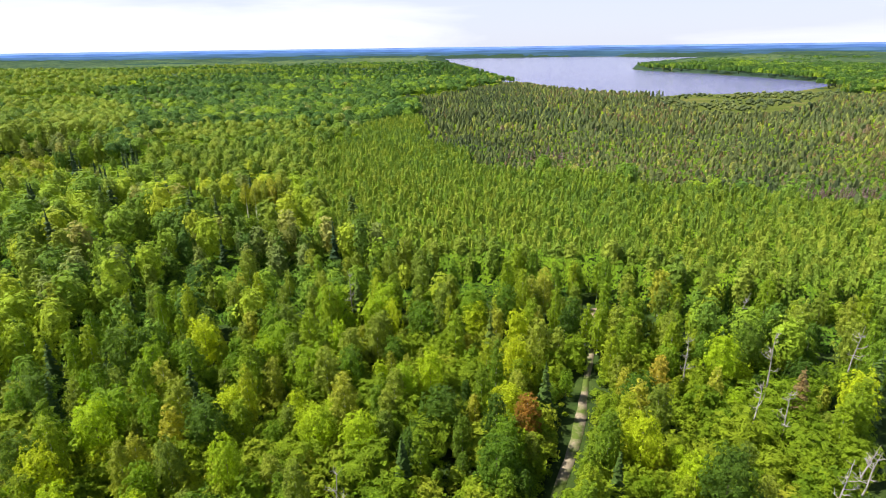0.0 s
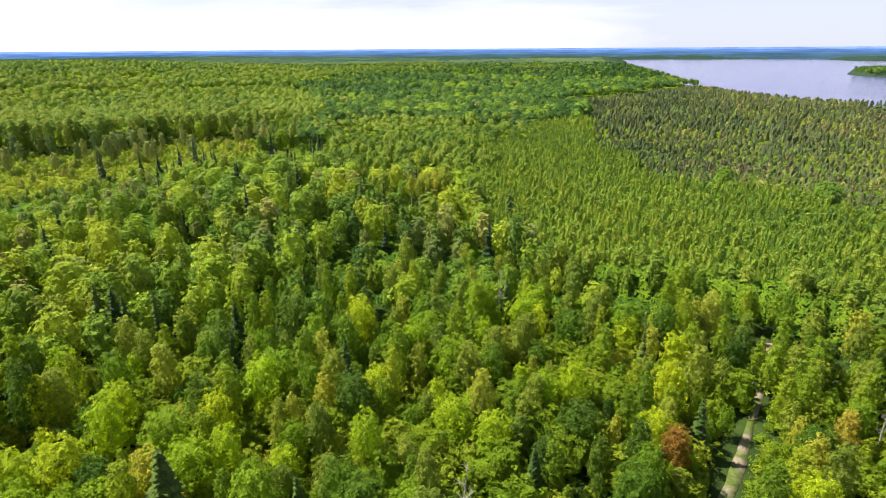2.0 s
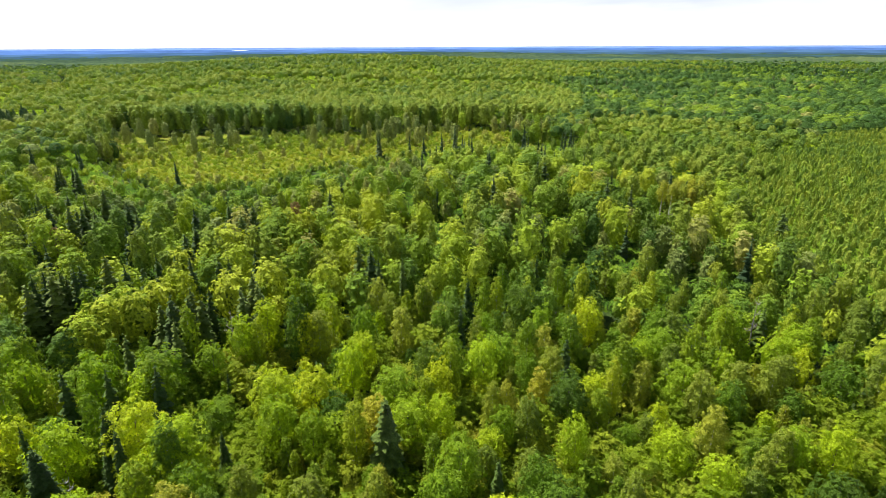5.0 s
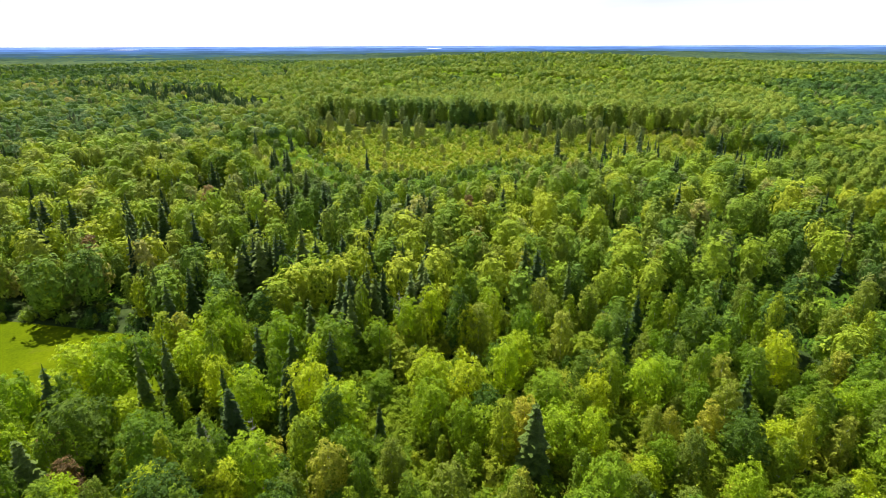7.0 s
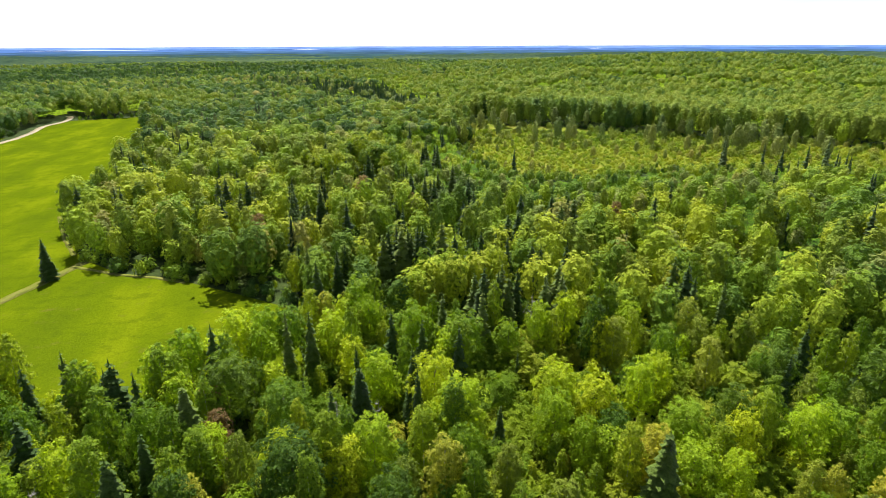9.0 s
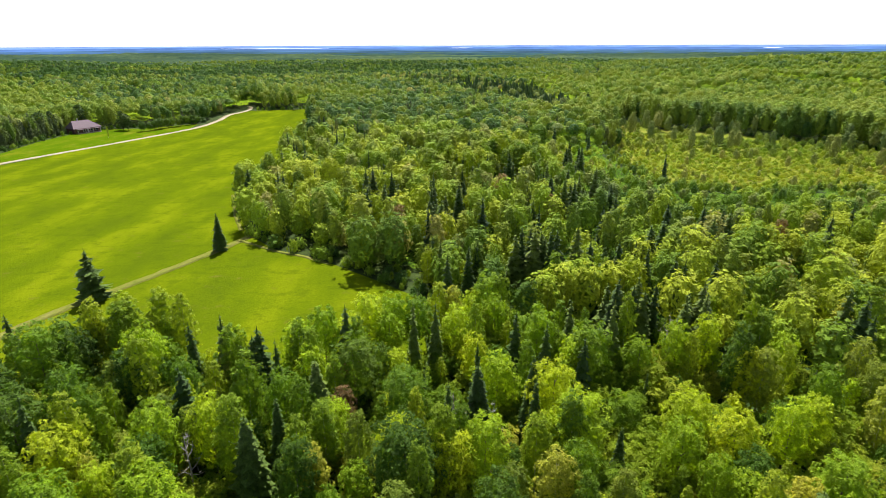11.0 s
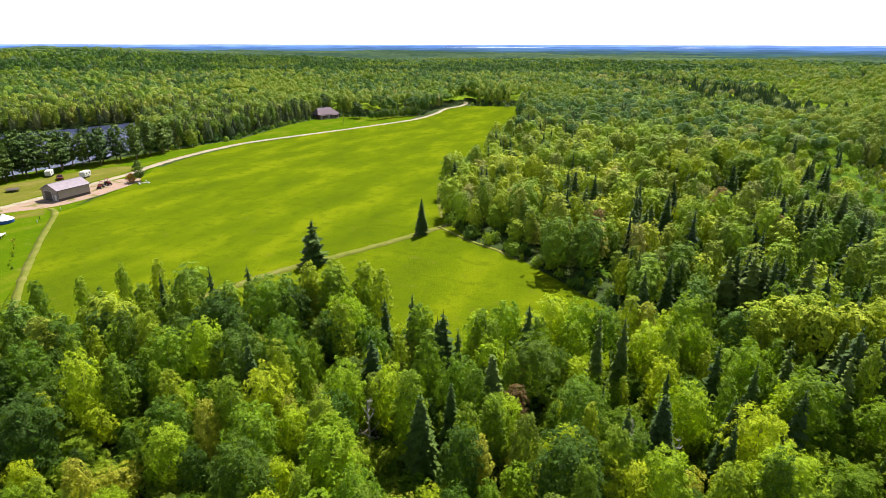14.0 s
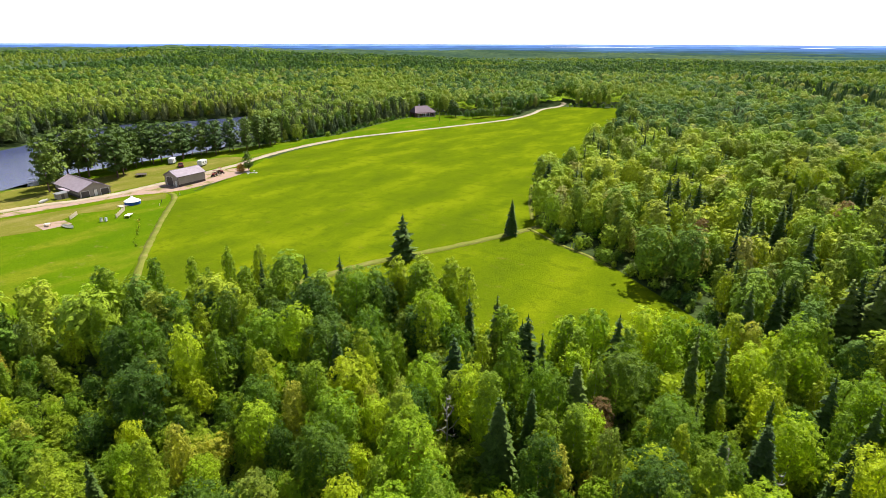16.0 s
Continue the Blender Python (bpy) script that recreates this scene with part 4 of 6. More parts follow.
def build_near_forest():
    x, y, g = scatter(4.3, 27, 118, 5)
    kind = stand(x, y, g)
    r = np.hypot(x, y)
    rest = {k: [] for k in KINDS}
    pick = random.Random(4)
    lowness = np.ones(len(x))
    for sx, sy, sr in LOW_SPOTS:
        dd = np.hypot(x - sx, y - sy)
        kind[(dd < sr) & (g.uniform(0, 1, len(x)) < 0.45)] = ""
        lowness[dd < sr] = 0.55
    kind[np.hypot(x - 30.2, y - 98.4) < 3.6] = ""
    # spots where more of the maples and birches get the darker green leaves
    dark_spots = (np.hypot((x + 50) / 16, (y + 68) / 24) < 1) | (np.hypot((x + 78) / 10, (y - 38) / 10) < 1) | (value_noise(x, y, 26, 33) > 0.74)
    for k in KINDS:
        idx = np.where(kind == k)[0]
        idx = idx[np.argsort(r[idx])]
        for c, i in enumerate(idx):
            h = KINDS[k][1] * ((0.82 + 0.35 * g.uniform()) if k == "spruce" else (0.42 + 0.70 * g.uniform() ** 0.8)) * (0.86 if y[i] > 20 and x[i] > -62 else 1.0) * (0.84 if y[i] < -78 and x[i] < -52 else 1.0) * lowness[i]
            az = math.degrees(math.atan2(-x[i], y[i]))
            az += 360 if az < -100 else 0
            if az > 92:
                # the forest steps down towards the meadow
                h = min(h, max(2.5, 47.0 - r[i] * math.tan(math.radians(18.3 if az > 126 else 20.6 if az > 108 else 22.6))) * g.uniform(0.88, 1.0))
            if c < 300:
                dark_leaved = k in ("maple", "birch") and (pick.random() < (0.03 if y[i] > 20 and x[i] > -62 else 0.10) or (dark_spots[i] and pick.random() < 0.6))
                plant(k, x[i], y[i], h * (1.08 if dark_leaved and az < 92 else 1.0), g.uniform(0.72, 1.12), pick, "dark-green broad-headed tree of the near forest" if dark_leaved else "", LEAF["oak"] if dark_leaved else None)
            else:
                rest[k].append((x[i], y[i], h / KINDS[k][1]))
    for k, places in rest.items():
        if places:
            joined(k + "_woods", k, EDGE[k], places, "more %s trees standing close together in the forest" % k, "woods", 3, (0.97, 1.03))
    for x0, y0, h in SPRUCES:
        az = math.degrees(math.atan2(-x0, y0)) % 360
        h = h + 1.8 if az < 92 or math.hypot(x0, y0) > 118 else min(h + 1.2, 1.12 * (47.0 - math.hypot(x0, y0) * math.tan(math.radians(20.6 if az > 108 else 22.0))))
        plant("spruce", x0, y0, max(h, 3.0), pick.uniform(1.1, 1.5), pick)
    # bushes between the trees
    x, y, g = scatter(4.0, 21, 100, 15)
    clear = inside(FIELD_EDGE, x, y) | inside(LAWN_EDGE, x, y) | (off_line(TRAIL_LINE, x, y) < 2.4)
    x, y = x[~clear], y[~clear]
    keep = value_noise(x, y, 9, 21) > 0.36
    for sx, sy, sr in LOW_SPOTS:
        keep |= np.hypot(x - sx, y - sy) < sr + 1
    x, y = x[keep], y[keep]
    order = np.argsort(np.hypot(x, y))
    more = []
    for c, i in enumerate(order):
        h = g.uniform(1.8, 4.2)
        if c < 300:
            plant("shrub", x[i], y[i], h, g.uniform(0.9, 1.3), pick)
        else:
            more.append((x[i], y[i], h / 3.4))
    # young growth under and between the near trees
    x, y, g = scatter(3.3, 22, 84, 19)
    clear = inside(FIELD_EDGE, x, y) | inside(LAWN_EDGE, x, y) | (off_line(TRAIL_LINE, x, y) < 2.4) | (value_noise(x, y, 11, 23) > 0.72)
    x, y = x[~clear], y[~clear]
    front = y > 15
    joined("forest_saplings", "birch", MID["shrub"], np.c_[x, y, np.where(front, 1.25, 0.95) * g.uniform(0.6, 1.25, len(x))], "yellow-green saplings growing up between the trees", "saplings", 9, mat=SAPLING)
    # ferns and seedlings on the forest floor
    x, y, g = scatter(2.5, 20, 94, 17)
    clear = inside(FIELD_EDGE, x, y) | inside(LAWN_EDGE, x, y) | (off_line(TRAIL_LINE, x, y) < 1.3)
    x, y = x[~clear], y[~clear]
    joined("forest_undergrowth", "shrub", FAR["shrub"], np.c_[x, y, g.uniform(0.22, 0.55, len(x))], "low green ferns and seedlings on the forest floor", "undergrowth", 8, mat=SAPLING)
    joined("forest_shrubs", "shrub", MID["shrub"], more, "low green shrubs filling the gaps of the forest", "shrubs", 6, mat=SAPLING)


def open_ground(x, y, margin):
    hit = np.zeros(len(x), bool)
    for edge in (FIELD_EDGE, LAWN_EDGE, POND_EDGE, LAKE_EDGE, MARSH_EDGE, REGEN_EDGE):
        hit |= inside(edge, x, y) | (off_line(edge, x, y, True) < margin)
    return hit


def even_sizes(x, y, size, g):
    """Trees of the even-aged stands are nearly alike in height, tallest at the rim."""
    for edge, tall in ((TALL_EDGE, 1.12), (BENCH_EDGE, 1.12), (MIDDLE_EDGE, 0.88)):
        sel = inside(edge, x, y) if edge is TALL_EDGE else within(edge, x, y)
        size = np.where(sel, tall * g.uniform(0.93, 1.07, len(x)), size)
    rim = inside(TALL_EDGE, x, y) & (off_line(REGEN_EDGE, x, y, True) < 16)
    return np.where(rim, g.uniform(1.1, 1.45, len(x)), size)


def build_woods():
    x, y, g = scatter(5.35, 118, 285, 25)
    kind = stand(x, y, g)
    for cx, cy, cr in ((-201, 33, 7), (-197, 10, 6), (-222, 21, 6)):
        kind[np.hypot(x - cx, y - cy) < cr] = ""
    kind[within(ASPEN_EDGE, x, y) | within(CONIFER_EDGE, x, y) | (np.hypot((x + 50) / 9, (y - 151) / 10) < 1)] = ""
    size = 0.66 + 0.58 * g.uniform(0, 1, len(x)) ** 1.2
    before = ~inside(TALL_EDGE, x, y) & ~inside(REGEN_EDGE, x, y)
    size = np.where(before, size * np.clip(0.27 + off_line(REGEN_EDGE, x, y, True) / 95, 0.27, 1), size)
    size[inside(REGEN_EDGE, x, y)] *= 0.5
    size = even_sizes(x, y, size, g)
    edge = open_ground(x, y, 9.0)
    size[kind == "spruce"] = g.uniform(0.85, 1.25, (kind == "spruce").sum())
    for k in KINDS:
        for rim, templates in ((False, MID[k]), (True, EDGE[k])):
            sel = (kind == k) & ((edge | (np.hypot(x, y) < 180)) == rim)
            joined(k + "_woods", k, templates, np.c_[x[sel], y[sel], size[sel]], "dense %s trees of the forest round the meadow" % k, "woods", 11, (0.9, 1.1), tone=0.08)
    # the bog woods before the lake
    BOG = {k: [crown_shell(np.random.default_rng(600 + i), KINDS[k][1], KINDS[k][2] * (1.1 if k == "birch" else 0.9), 1.5, 0.2 if k == "birch" else 0.55, 6, 2, 12, 0.5, 0.42) for i in range(10)] for k in ("spruce", "tamarack", "birch")}
    for step, r0, r1, seed in ((2.75, 110, 330, 27), (4.2, 330, 900, 28)):
        x, y, g = scatter(step, r0, r1, seed, -43, 12)
        kind = stand(x, y, g)
        kind[~within(CONIFER_EDGE, x, y)] = ""
        for k in ("spruce", "tamarack", "birch"):
            sel = kind == k
            joined("bog_" + k + "_woods", k, BOG[k], np.c_[x[sel], y[sel], g.uniform(0.36, 0.47, sel.sum()) * (1.3 if step > 4 else 1.0)], "close-standing %s trees of the bog before the lake" % k, "woods", 15, (0.9, 1.1), leaf="bog" if k == "spruce" else "", spread=0.9 if k == "birch" else 1.6)
    # patches of dead conifers in the bog
    g = np.random.default_rng(41)
    spots = [(128, 173, 13, 5, 90), (46, 243, 8, 7, 45)]
    places = np.concatenate([np.c_[g.normal(cx, sx, n), g.normal(cy, sy, n), g.uniform(0.52, 0.72, n)] for cx, cy, sx, sy, n in spots])
    joined("dead_conifers", "tamarack", MID["tamarack"], places, "patch of grey-brown dead conifers in the bog", "woods", 42, (0.9, 1.1), leaf="dead")
    # bushes along the forest edges
    x, y, g = scatter(4.0, 60, 480, 36)
    band = np.zeros(len(x), bool)
    for edge in (FIELD_EDGE, LAWN_EDGE, REGEN_EDGE):
        band |= (off_line(edge, x, y, True) < 6.5) & ~inside(edge, x, y)
    for edge in (FIELD_EDGE, LAWN_EDGE, REGEN_EDGE, POND_EDGE):
        band &= ~inside(edge, x, y)
    band &= off_line(ROAD_LINE, x, y) > 6
    band &= np.hypot(x + 125, y + 180) > 75
    # tone lowered: the shadow along the forest edge is put into the bush colour
    joined("edge_shrubs", "shrub", MID["shrub"], np.c_[x[band], y[band], g.uniform(0.4, 0.95, band.sum())], "leafy bushes closing the forest edge", "shrubs", 19, leaf="maple", tone=-0.25)
    # dark conifers round the pond
    x, y, g = scatter(3.6, 200, 480, 29, 110, 164)
    kind = stand(x, y, g)
    kind[~((y < -190) & (x > -330) & (off_line(POND_EDGE, x, y, True) < 130))] = ""
    for k in ("spruce", "birch", "aspen"):
        sel = kind == k
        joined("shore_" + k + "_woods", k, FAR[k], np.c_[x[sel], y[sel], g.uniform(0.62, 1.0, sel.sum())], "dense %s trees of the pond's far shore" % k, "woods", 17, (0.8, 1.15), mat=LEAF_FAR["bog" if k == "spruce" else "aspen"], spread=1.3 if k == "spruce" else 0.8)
    # bushes on the marsh
    x, y, g = scatter(7, 380, 760, 30, -43, -15)
    sel = inside(MARSH_EDGE, x, y) & (value_noise(x, y, 25, 31) > 0.45)
    joined("marsh_shrubs", "shrub", FAR["shrub"], np.c_[x[sel], y[sel], g.uniform(0.4, 1.1, sel.sum())], "scattered grey-green bushes on the marsh", "shrubs", 18, leaf="bog")
    # the even young aspen stand
    YOUNG = [crown_shell(np.random.default_rng(900 + i), 11.4, 2.7, 7.0, 0.2, 5, 1, 20, 0.34, 0.22) for i in range(10)]
    x, y, g = scatter(2.45, 60, 400, 26, -43, 20)
    sel = within(ASPEN_EDGE, x, y) & (np.hypot(x, y) > 116)
    joined("young_aspens", "aspen", YOUNG, np.c_[x[sel], y[sel], g.uniform(0.72, 0.82, sel.sum())], "even stand of young light-green aspens", "woods", 14, (0.96, 1.04), tone=0.08)
    # young growth
    x, y, g = scatter(3.0, 80, 340, 35, 20, 80)
    sel = inside(REGEN_EDGE, x, y)
    joined("young_growth", "shrub", FAR["shrub"], np.c_[x[sel], y[sel], g.uniform(0.3, 0.62, sel.sum())], "knee-high yellow-green regrowth in the old clearing", "shrubs", 12, tone=0.12, mat=SAPLING)
    x, y, g = scatter(5.1, 285, 460, 45)
    x2, y2, _ = scatter(6.6, 460, 760, 46)
    x, y = np.r_[x, x2], np.r_[y, y2]
    kind = stand(x, y, g)
    size = 0.86 + 0.32 * g.uniform(0, 1, len(x))
    size = even_sizes(x, y, size, g)
    bench = within(BENCH_EDGE, x, y) & (off_line(BENCH_EDGE[:7], x, y) < 18)
    size[bench] *= 1.3
    kind[within(ASPEN_EDGE, x, y) | within(CONIFER_EDGE, x, y)] = ""
    edge = open_ground(x, y, 10.0)
    dark = within(STRIP_EDGE, x, y)
    joined("conifer_woods", "spruce", FAR["spruce"], np.c_[x, y, g.uniform(0.7, 1.1, len(x))][dark & (kind != "birch")], "grey-green strip of dark conifers in the far forest", "woods", 23, spread=1.3, leaf="pine", tone=0.1)
    kind[dark & (kind != "birch")] = ""
    for k in KINDS:
        for rim, templates in ((False, FAR[k]), (True, EDGE[k])):
            sel = (kind == k) & (edge == rim)
            if rim:
                size[sel] = np.clip(size[sel], 0.85, 1.45)
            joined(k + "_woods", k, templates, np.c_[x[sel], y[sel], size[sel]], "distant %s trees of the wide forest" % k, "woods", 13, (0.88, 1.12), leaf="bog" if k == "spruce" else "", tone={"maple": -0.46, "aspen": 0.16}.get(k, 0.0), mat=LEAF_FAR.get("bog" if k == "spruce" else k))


def build_understory():
    """Leafy saplings under the tall trees, as one rough layer of foliage."""
    # added sheet that keeps gaps between crowns green where they would go dark
    rr = np.geomspace(104, 790, 135)
    aa = np.radians(np.arange(-50, 170, 0.7))
    g = np.random.default_rng(78)
    R, A = np.meshgrid(rr, aa, indexing="ij")
    R = R * (1 + g.uniform(-0.006, 0.006, R.shape))
    A = A + g.uniform(-0.3, 0.3, A.shape) * np.radians(0.7)
    x, y = -R * np.sin(A), R * np.cos(A)
    z = terrain(x.ravel(), y.ravel()).reshape(x.shape) + 1.3 + 3.0 * np.clip((R - 200) / 260, 0, 1) + g.uniform(-1.2, 1.2, x.shape)
    bog = within(CONIFER_EDGE, x.ravel(), y.ravel()).reshape(x.shape)
    z[bog] = terrain(x[bog], y[bog]) + 2.7 + g.uniform(-0.9, 0.9, bog.sum())
    young = within(ASPEN_EDGE, x.ravel(), y.ravel()).reshape(x.shape) & (R > 112)
    z[young] = 6.4 + g.uniform(-0.8, 0.8, young.sum())
    # tint raised with distance to lighten the dark gaps between far crowns
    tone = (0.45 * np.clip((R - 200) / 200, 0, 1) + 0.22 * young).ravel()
    low = open_ground(x.ravel(), y.ravel(), 8.0).reshape(x.shape) | (off_line(TRAIL_LINE, x, y) < 5)
    z[low] = -4.0
    z[0] = -1.0
    n, m = x.shape
    i, j = np.meshgrid(np.arange(n - 1), np.arange(m - 1), indexing="ij")
    k = (i * m + j).ravel()
    F0 = np.c_[k, k + 1, k + m + 1, k + m][:, ::-1]
    lost = low.ravel()
    F = F0[~lost[F0].any(1)]
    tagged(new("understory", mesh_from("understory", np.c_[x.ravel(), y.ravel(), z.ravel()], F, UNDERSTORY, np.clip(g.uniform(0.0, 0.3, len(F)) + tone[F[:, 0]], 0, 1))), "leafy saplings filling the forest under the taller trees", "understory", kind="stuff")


def build_canopy():
    """The closed roof of leaves of the far forest, as a sheet of crowns."""
    rr = np.geomspace(745, 2520, 120)
    aa = np.radians(np.arange(-46, 167, 0.40))
    g = np.random.default_rng(77)
    R, A = np.meshgrid(rr, aa, indexing="ij")
    R = R + g.uniform(-0.4, 0.4, R.shape) * R * 0.0064
    A = A + g.uniform(-0.4, 0.4, A.shape) * np.radians(0.36)
    x, y = -R * np.sin(A), R * np.cos(A)
    wet = inside(LAKE_EDGE, x.ravel(), y.ravel()).reshape(x.shape)
    wood = 4.5 + 6.0 * np.clip((R - 1000) / 350, 0, 1) + 5 * (value_noise(x, y, 60, 62) - 0.5) + g.uniform(-3.2, 3.2, x.shape)
    z = terrain(x.ravel(), y.ravel()).reshape(x.shape) + wood
    z[0] -= 9
    z[wet] = -4
    z[~wet & (off_line(LAKE_EDGE, x, y, True) < 22)] -= 5
    V = np.c_[x.ravel(), y.ravel(), z.ravel()]
    n, m = x.shape
    i, j = np.meshgrid(np.arange(n - 1), np.arange(m - 1), indexing="ij")
    k = (i * m + j).ravel()
    F = np.c_[k, k + 1, k + m + 1, k + m][:, ::-1]
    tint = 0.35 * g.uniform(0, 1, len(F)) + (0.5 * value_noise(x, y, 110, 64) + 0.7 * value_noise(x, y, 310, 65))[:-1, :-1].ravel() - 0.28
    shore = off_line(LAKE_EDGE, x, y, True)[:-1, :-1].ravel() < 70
    # more haze put into the tint: it drops to the coolest green beyond 1500 m
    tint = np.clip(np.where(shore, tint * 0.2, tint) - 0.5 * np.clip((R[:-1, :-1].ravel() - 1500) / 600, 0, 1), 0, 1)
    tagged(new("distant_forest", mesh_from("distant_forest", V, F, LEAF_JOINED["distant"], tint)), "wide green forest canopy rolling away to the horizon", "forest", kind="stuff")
    # the crowns that can still be told apart
    x, y, g = scatter(11.5, 755, 1250, 79, -46, 167)
    x2, y2, _ = scatter(9.0, 760, 1600, 80, -46, -18)
    x, y = np.r_[x, x2], np.r_[y, y2]
    ok = ~(inside(LAKE_EDGE, x, y) | (off_line(LAKE_EDGE, x, y, True) < 3))
    x, y = x[ok], y[ok]
    u, patch = g.uniform(0, 1, len(x)), value_noise(x, y, 140, 9)
    light = within(BENCH_EDGE, x, y) | ((patch > 0.72) & (x < -100))
    for k, sel in (("spruce", (u < 0.10) & ~light), ("aspen", light), ("maple", (u >= 0.10) & ~light)):
        grow = g.uniform(0.9, 1.15, sel.sum())
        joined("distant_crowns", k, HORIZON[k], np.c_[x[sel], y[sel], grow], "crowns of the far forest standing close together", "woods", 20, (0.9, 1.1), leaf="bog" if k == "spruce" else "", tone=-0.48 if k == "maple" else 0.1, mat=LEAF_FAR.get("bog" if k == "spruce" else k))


build_near_forest()
build_woods()
build_understory()
build_canopy()

# ---- tracks, road, yard ----
strip("gravel_road", ROAD_LINE, 3.6, 0.09, GRAVEL, "pale gravel farm road along the meadow", "road", 1)
sheet("sand_patch", [(30.2 + 2.6 * math.cos(a * 0.63), 98.4 + 2.2 * math.sin(a * 0.63)) for a in range(10)], 0.07, EARTH, "bare sandy patch beside the trail", "sand")
strip("sandy_trail", TRAIL_LINE, [1.0, 1.2, 1.0, 1.5, 1.1, 1.5, 1.0], 0.05, TRAIL, "narrow sandy trail between the trees", "trail", 2)



def lone_conifer(x, y, high, wide, ragged, droop, slim, tiers, boughs, seed, label):
    g = np.random.default_rng(seed)
    root = tagged(empty("spruce_tree", pose(x, y, 0)), label, "tree", "lone trees in the meadow")
    new("trunk", trunk_mesh("spruce_trunk", g, high * 0.95, 0.2, 0, 1, 1, BARK["spruce"])).parent = root
    V = np.concatenate([conifer(g, high, wide, 0.5, tiers, boughs, ragged, droop, True, 6, slim), conifer(g, high * 0.97, wide * 0.8, 0.7, tiers, boughs, ragged, droop, False, 6, slim * 1.2)])
    new("crown", mesh_from("spruce_crown", V, tris_of(V), LEAF["pine"])).parent = root


lone_conifer(-104.8, -68.4, 10.8, 8.0, 0.45, 0.12, 0.28, 20, 10, 1, "lone ragged dark spruce beside the mown track")
lone_conifer(-133.5, -53.8, 9.6, 4.6, 0.25, 0.3, 0.30, 20, 11, 2, "lone pointed dark spruce beside the mown track")

strip("mown_track", [(-78, -80), (-88, -76.5), (-97.6, -73.2), (-109.7, -66.5), (-120, -61), (-130, -56), (-138, -52.5), (-145.5, -49)], 2.6, 0.10, TRACK, "mown grass track curving across the meadow", "track", 3)
strip("mown_track", [(-141, -52), (-137, -46), (-133, -40), (-128.5, -31), (-124, -24.5)], 1.1, 0.11, TRACK, "mown grass track along the forest edge", "track", 4)
strip("mown_track", [(-149, -54), (-165, -61.5), (-188, -70.5)], 1.2, 0.105, TRACK, "mown grass track along the forest edge", "track", 7)
strip("mown_track", [(-62, -107), (-75.8, -124.3), (-92, -143), (-110, -163), (-113, -170)], 1.7, 0.105, TRACK, "pale mown track between meadow and lawn", "track", 5)
sheet("yard", [(-118, -169.5), (-128, -169.5), (-140, -171.5), (-150, -174), (-154, -178), (-150, -184), (-136, -184.5), (-130, -184), (-112, -183.5), (-103, -184), (-92, -186), (-84, -188), (-72, -190), (-60, -190),
               (-62, -187), (-76, -184.5), (-90, -181), (-104, -178), (-112, -172)], 0.075, EARTH, "bare pinkish earth yard round the buildings", "yard")

sheet("dry_lawn", [(-50, -192), (-80, -193.5), (-93, -188.5), (-112, -187), (-135, -189), (-156, -191.5), (-170, -196), (-165, -206), (-150, -211), (-130, -214), (-112, -213), (-104, -220), (-85, -219), (-60, -205)], 0.06, DRY, "dry yellowish lawn between the road and the pines", "lawn")
sheet("dry_lawn", [(-58, -189), (-75, -181), (-90, -176.5), (-104, -173), (-112, -170.5), (-108, -164.5), (-99, -170), (-92, -166), (-84, -171), (-77, -168), (-70, -163), (-50, -172)], 0.05, DRY, "dry worn lawn along the bare yard", "lawn")

strip("grass_verge", [(-172, -189), (-156, -180.5), (-143, -172), (-132, -167.3), (-120, -163.8), (-110, -163.6), (-92, -144), (-75, -123.6), (-56, -101)], 4.0, 0.03, LAWN, "grassy verge between yard and meadow", "verge", 11)

SIDING = plain_material("tan_steel_siding", (0.27, 0.235, 0.205), 0.55, 0.0, 0.08, 0.6)
ROOFING = plain_material("brown_roof_sheets", (0.25, 0.205, 0.24), 0.8, 0.0, 0.12, 0.8)
TRIM = plain_material("dark_trim", (0.06, 0.045, 0.04), 0.6)
DOOR = plain_material("dark_door", (0.075, 0.062, 0.058), 0.55)
WHITE = plain_material("white_paint", (0.62, 0.61, 0.59), 0.5, 0, 0.06)
BLUE = plain_material("blue_canvas", (0.015, 0.075, 0.32), 0.6)
RED = plain_material("red_paint", (0.13, 0.015, 0.014), 0.5)
BLACK = plain_material("black_rubber", (0.02, 0.02, 0.02), 0.8)
GREY = plain_material("grey_metal", (0.25, 0.25, 0.26), 0.45, 0.3)
WOOD = plain_material("weathered_wood", (0.42, 0.35, 0.24), 0.8, 0, 0.25, 4)
STONE = plain_material("field_stone", (0.36, 0.34, 0.32), 0.9, 0, 0.3, 2)
SHINGLE = plain_material("violet_brown_shingles", (0.125, 0.082, 0.105), 0.8, 0, 0.15, 1.0)
LOGWALL = plain_material("red_brown_log_wall", (0.10, 0.045, 0.04), 0.75, 0, 0.2, 1.0)


def glass_material():
    mat, nt, bsdf = material("window_glass", 0.06, 0, 0.6)
    bsdf.inputs["Base Color"].default_value = (0.02, 0.025, 0.03, 1)
    return mat


GLASS = glass_material()


def box(x0, x1, y0, y1, z0, z1, bevel=0.0):
    bm = bmesh.new()
    bmesh.ops.create_cube(bm, size=1, matrix=Matrix.LocRotScale(((x0 + x1) / 2, (y0 + y1) / 2, (z0 + z1) / 2), None, (abs(x1 - x0), abs(y1 - y0), abs(z1 - z0))))
    if bevel:
        bmesh.ops.bevel(bm, geom=bm.edges[:], offset=bevel, segments=2, affect="EDGES", profile=0.6)
    return bm


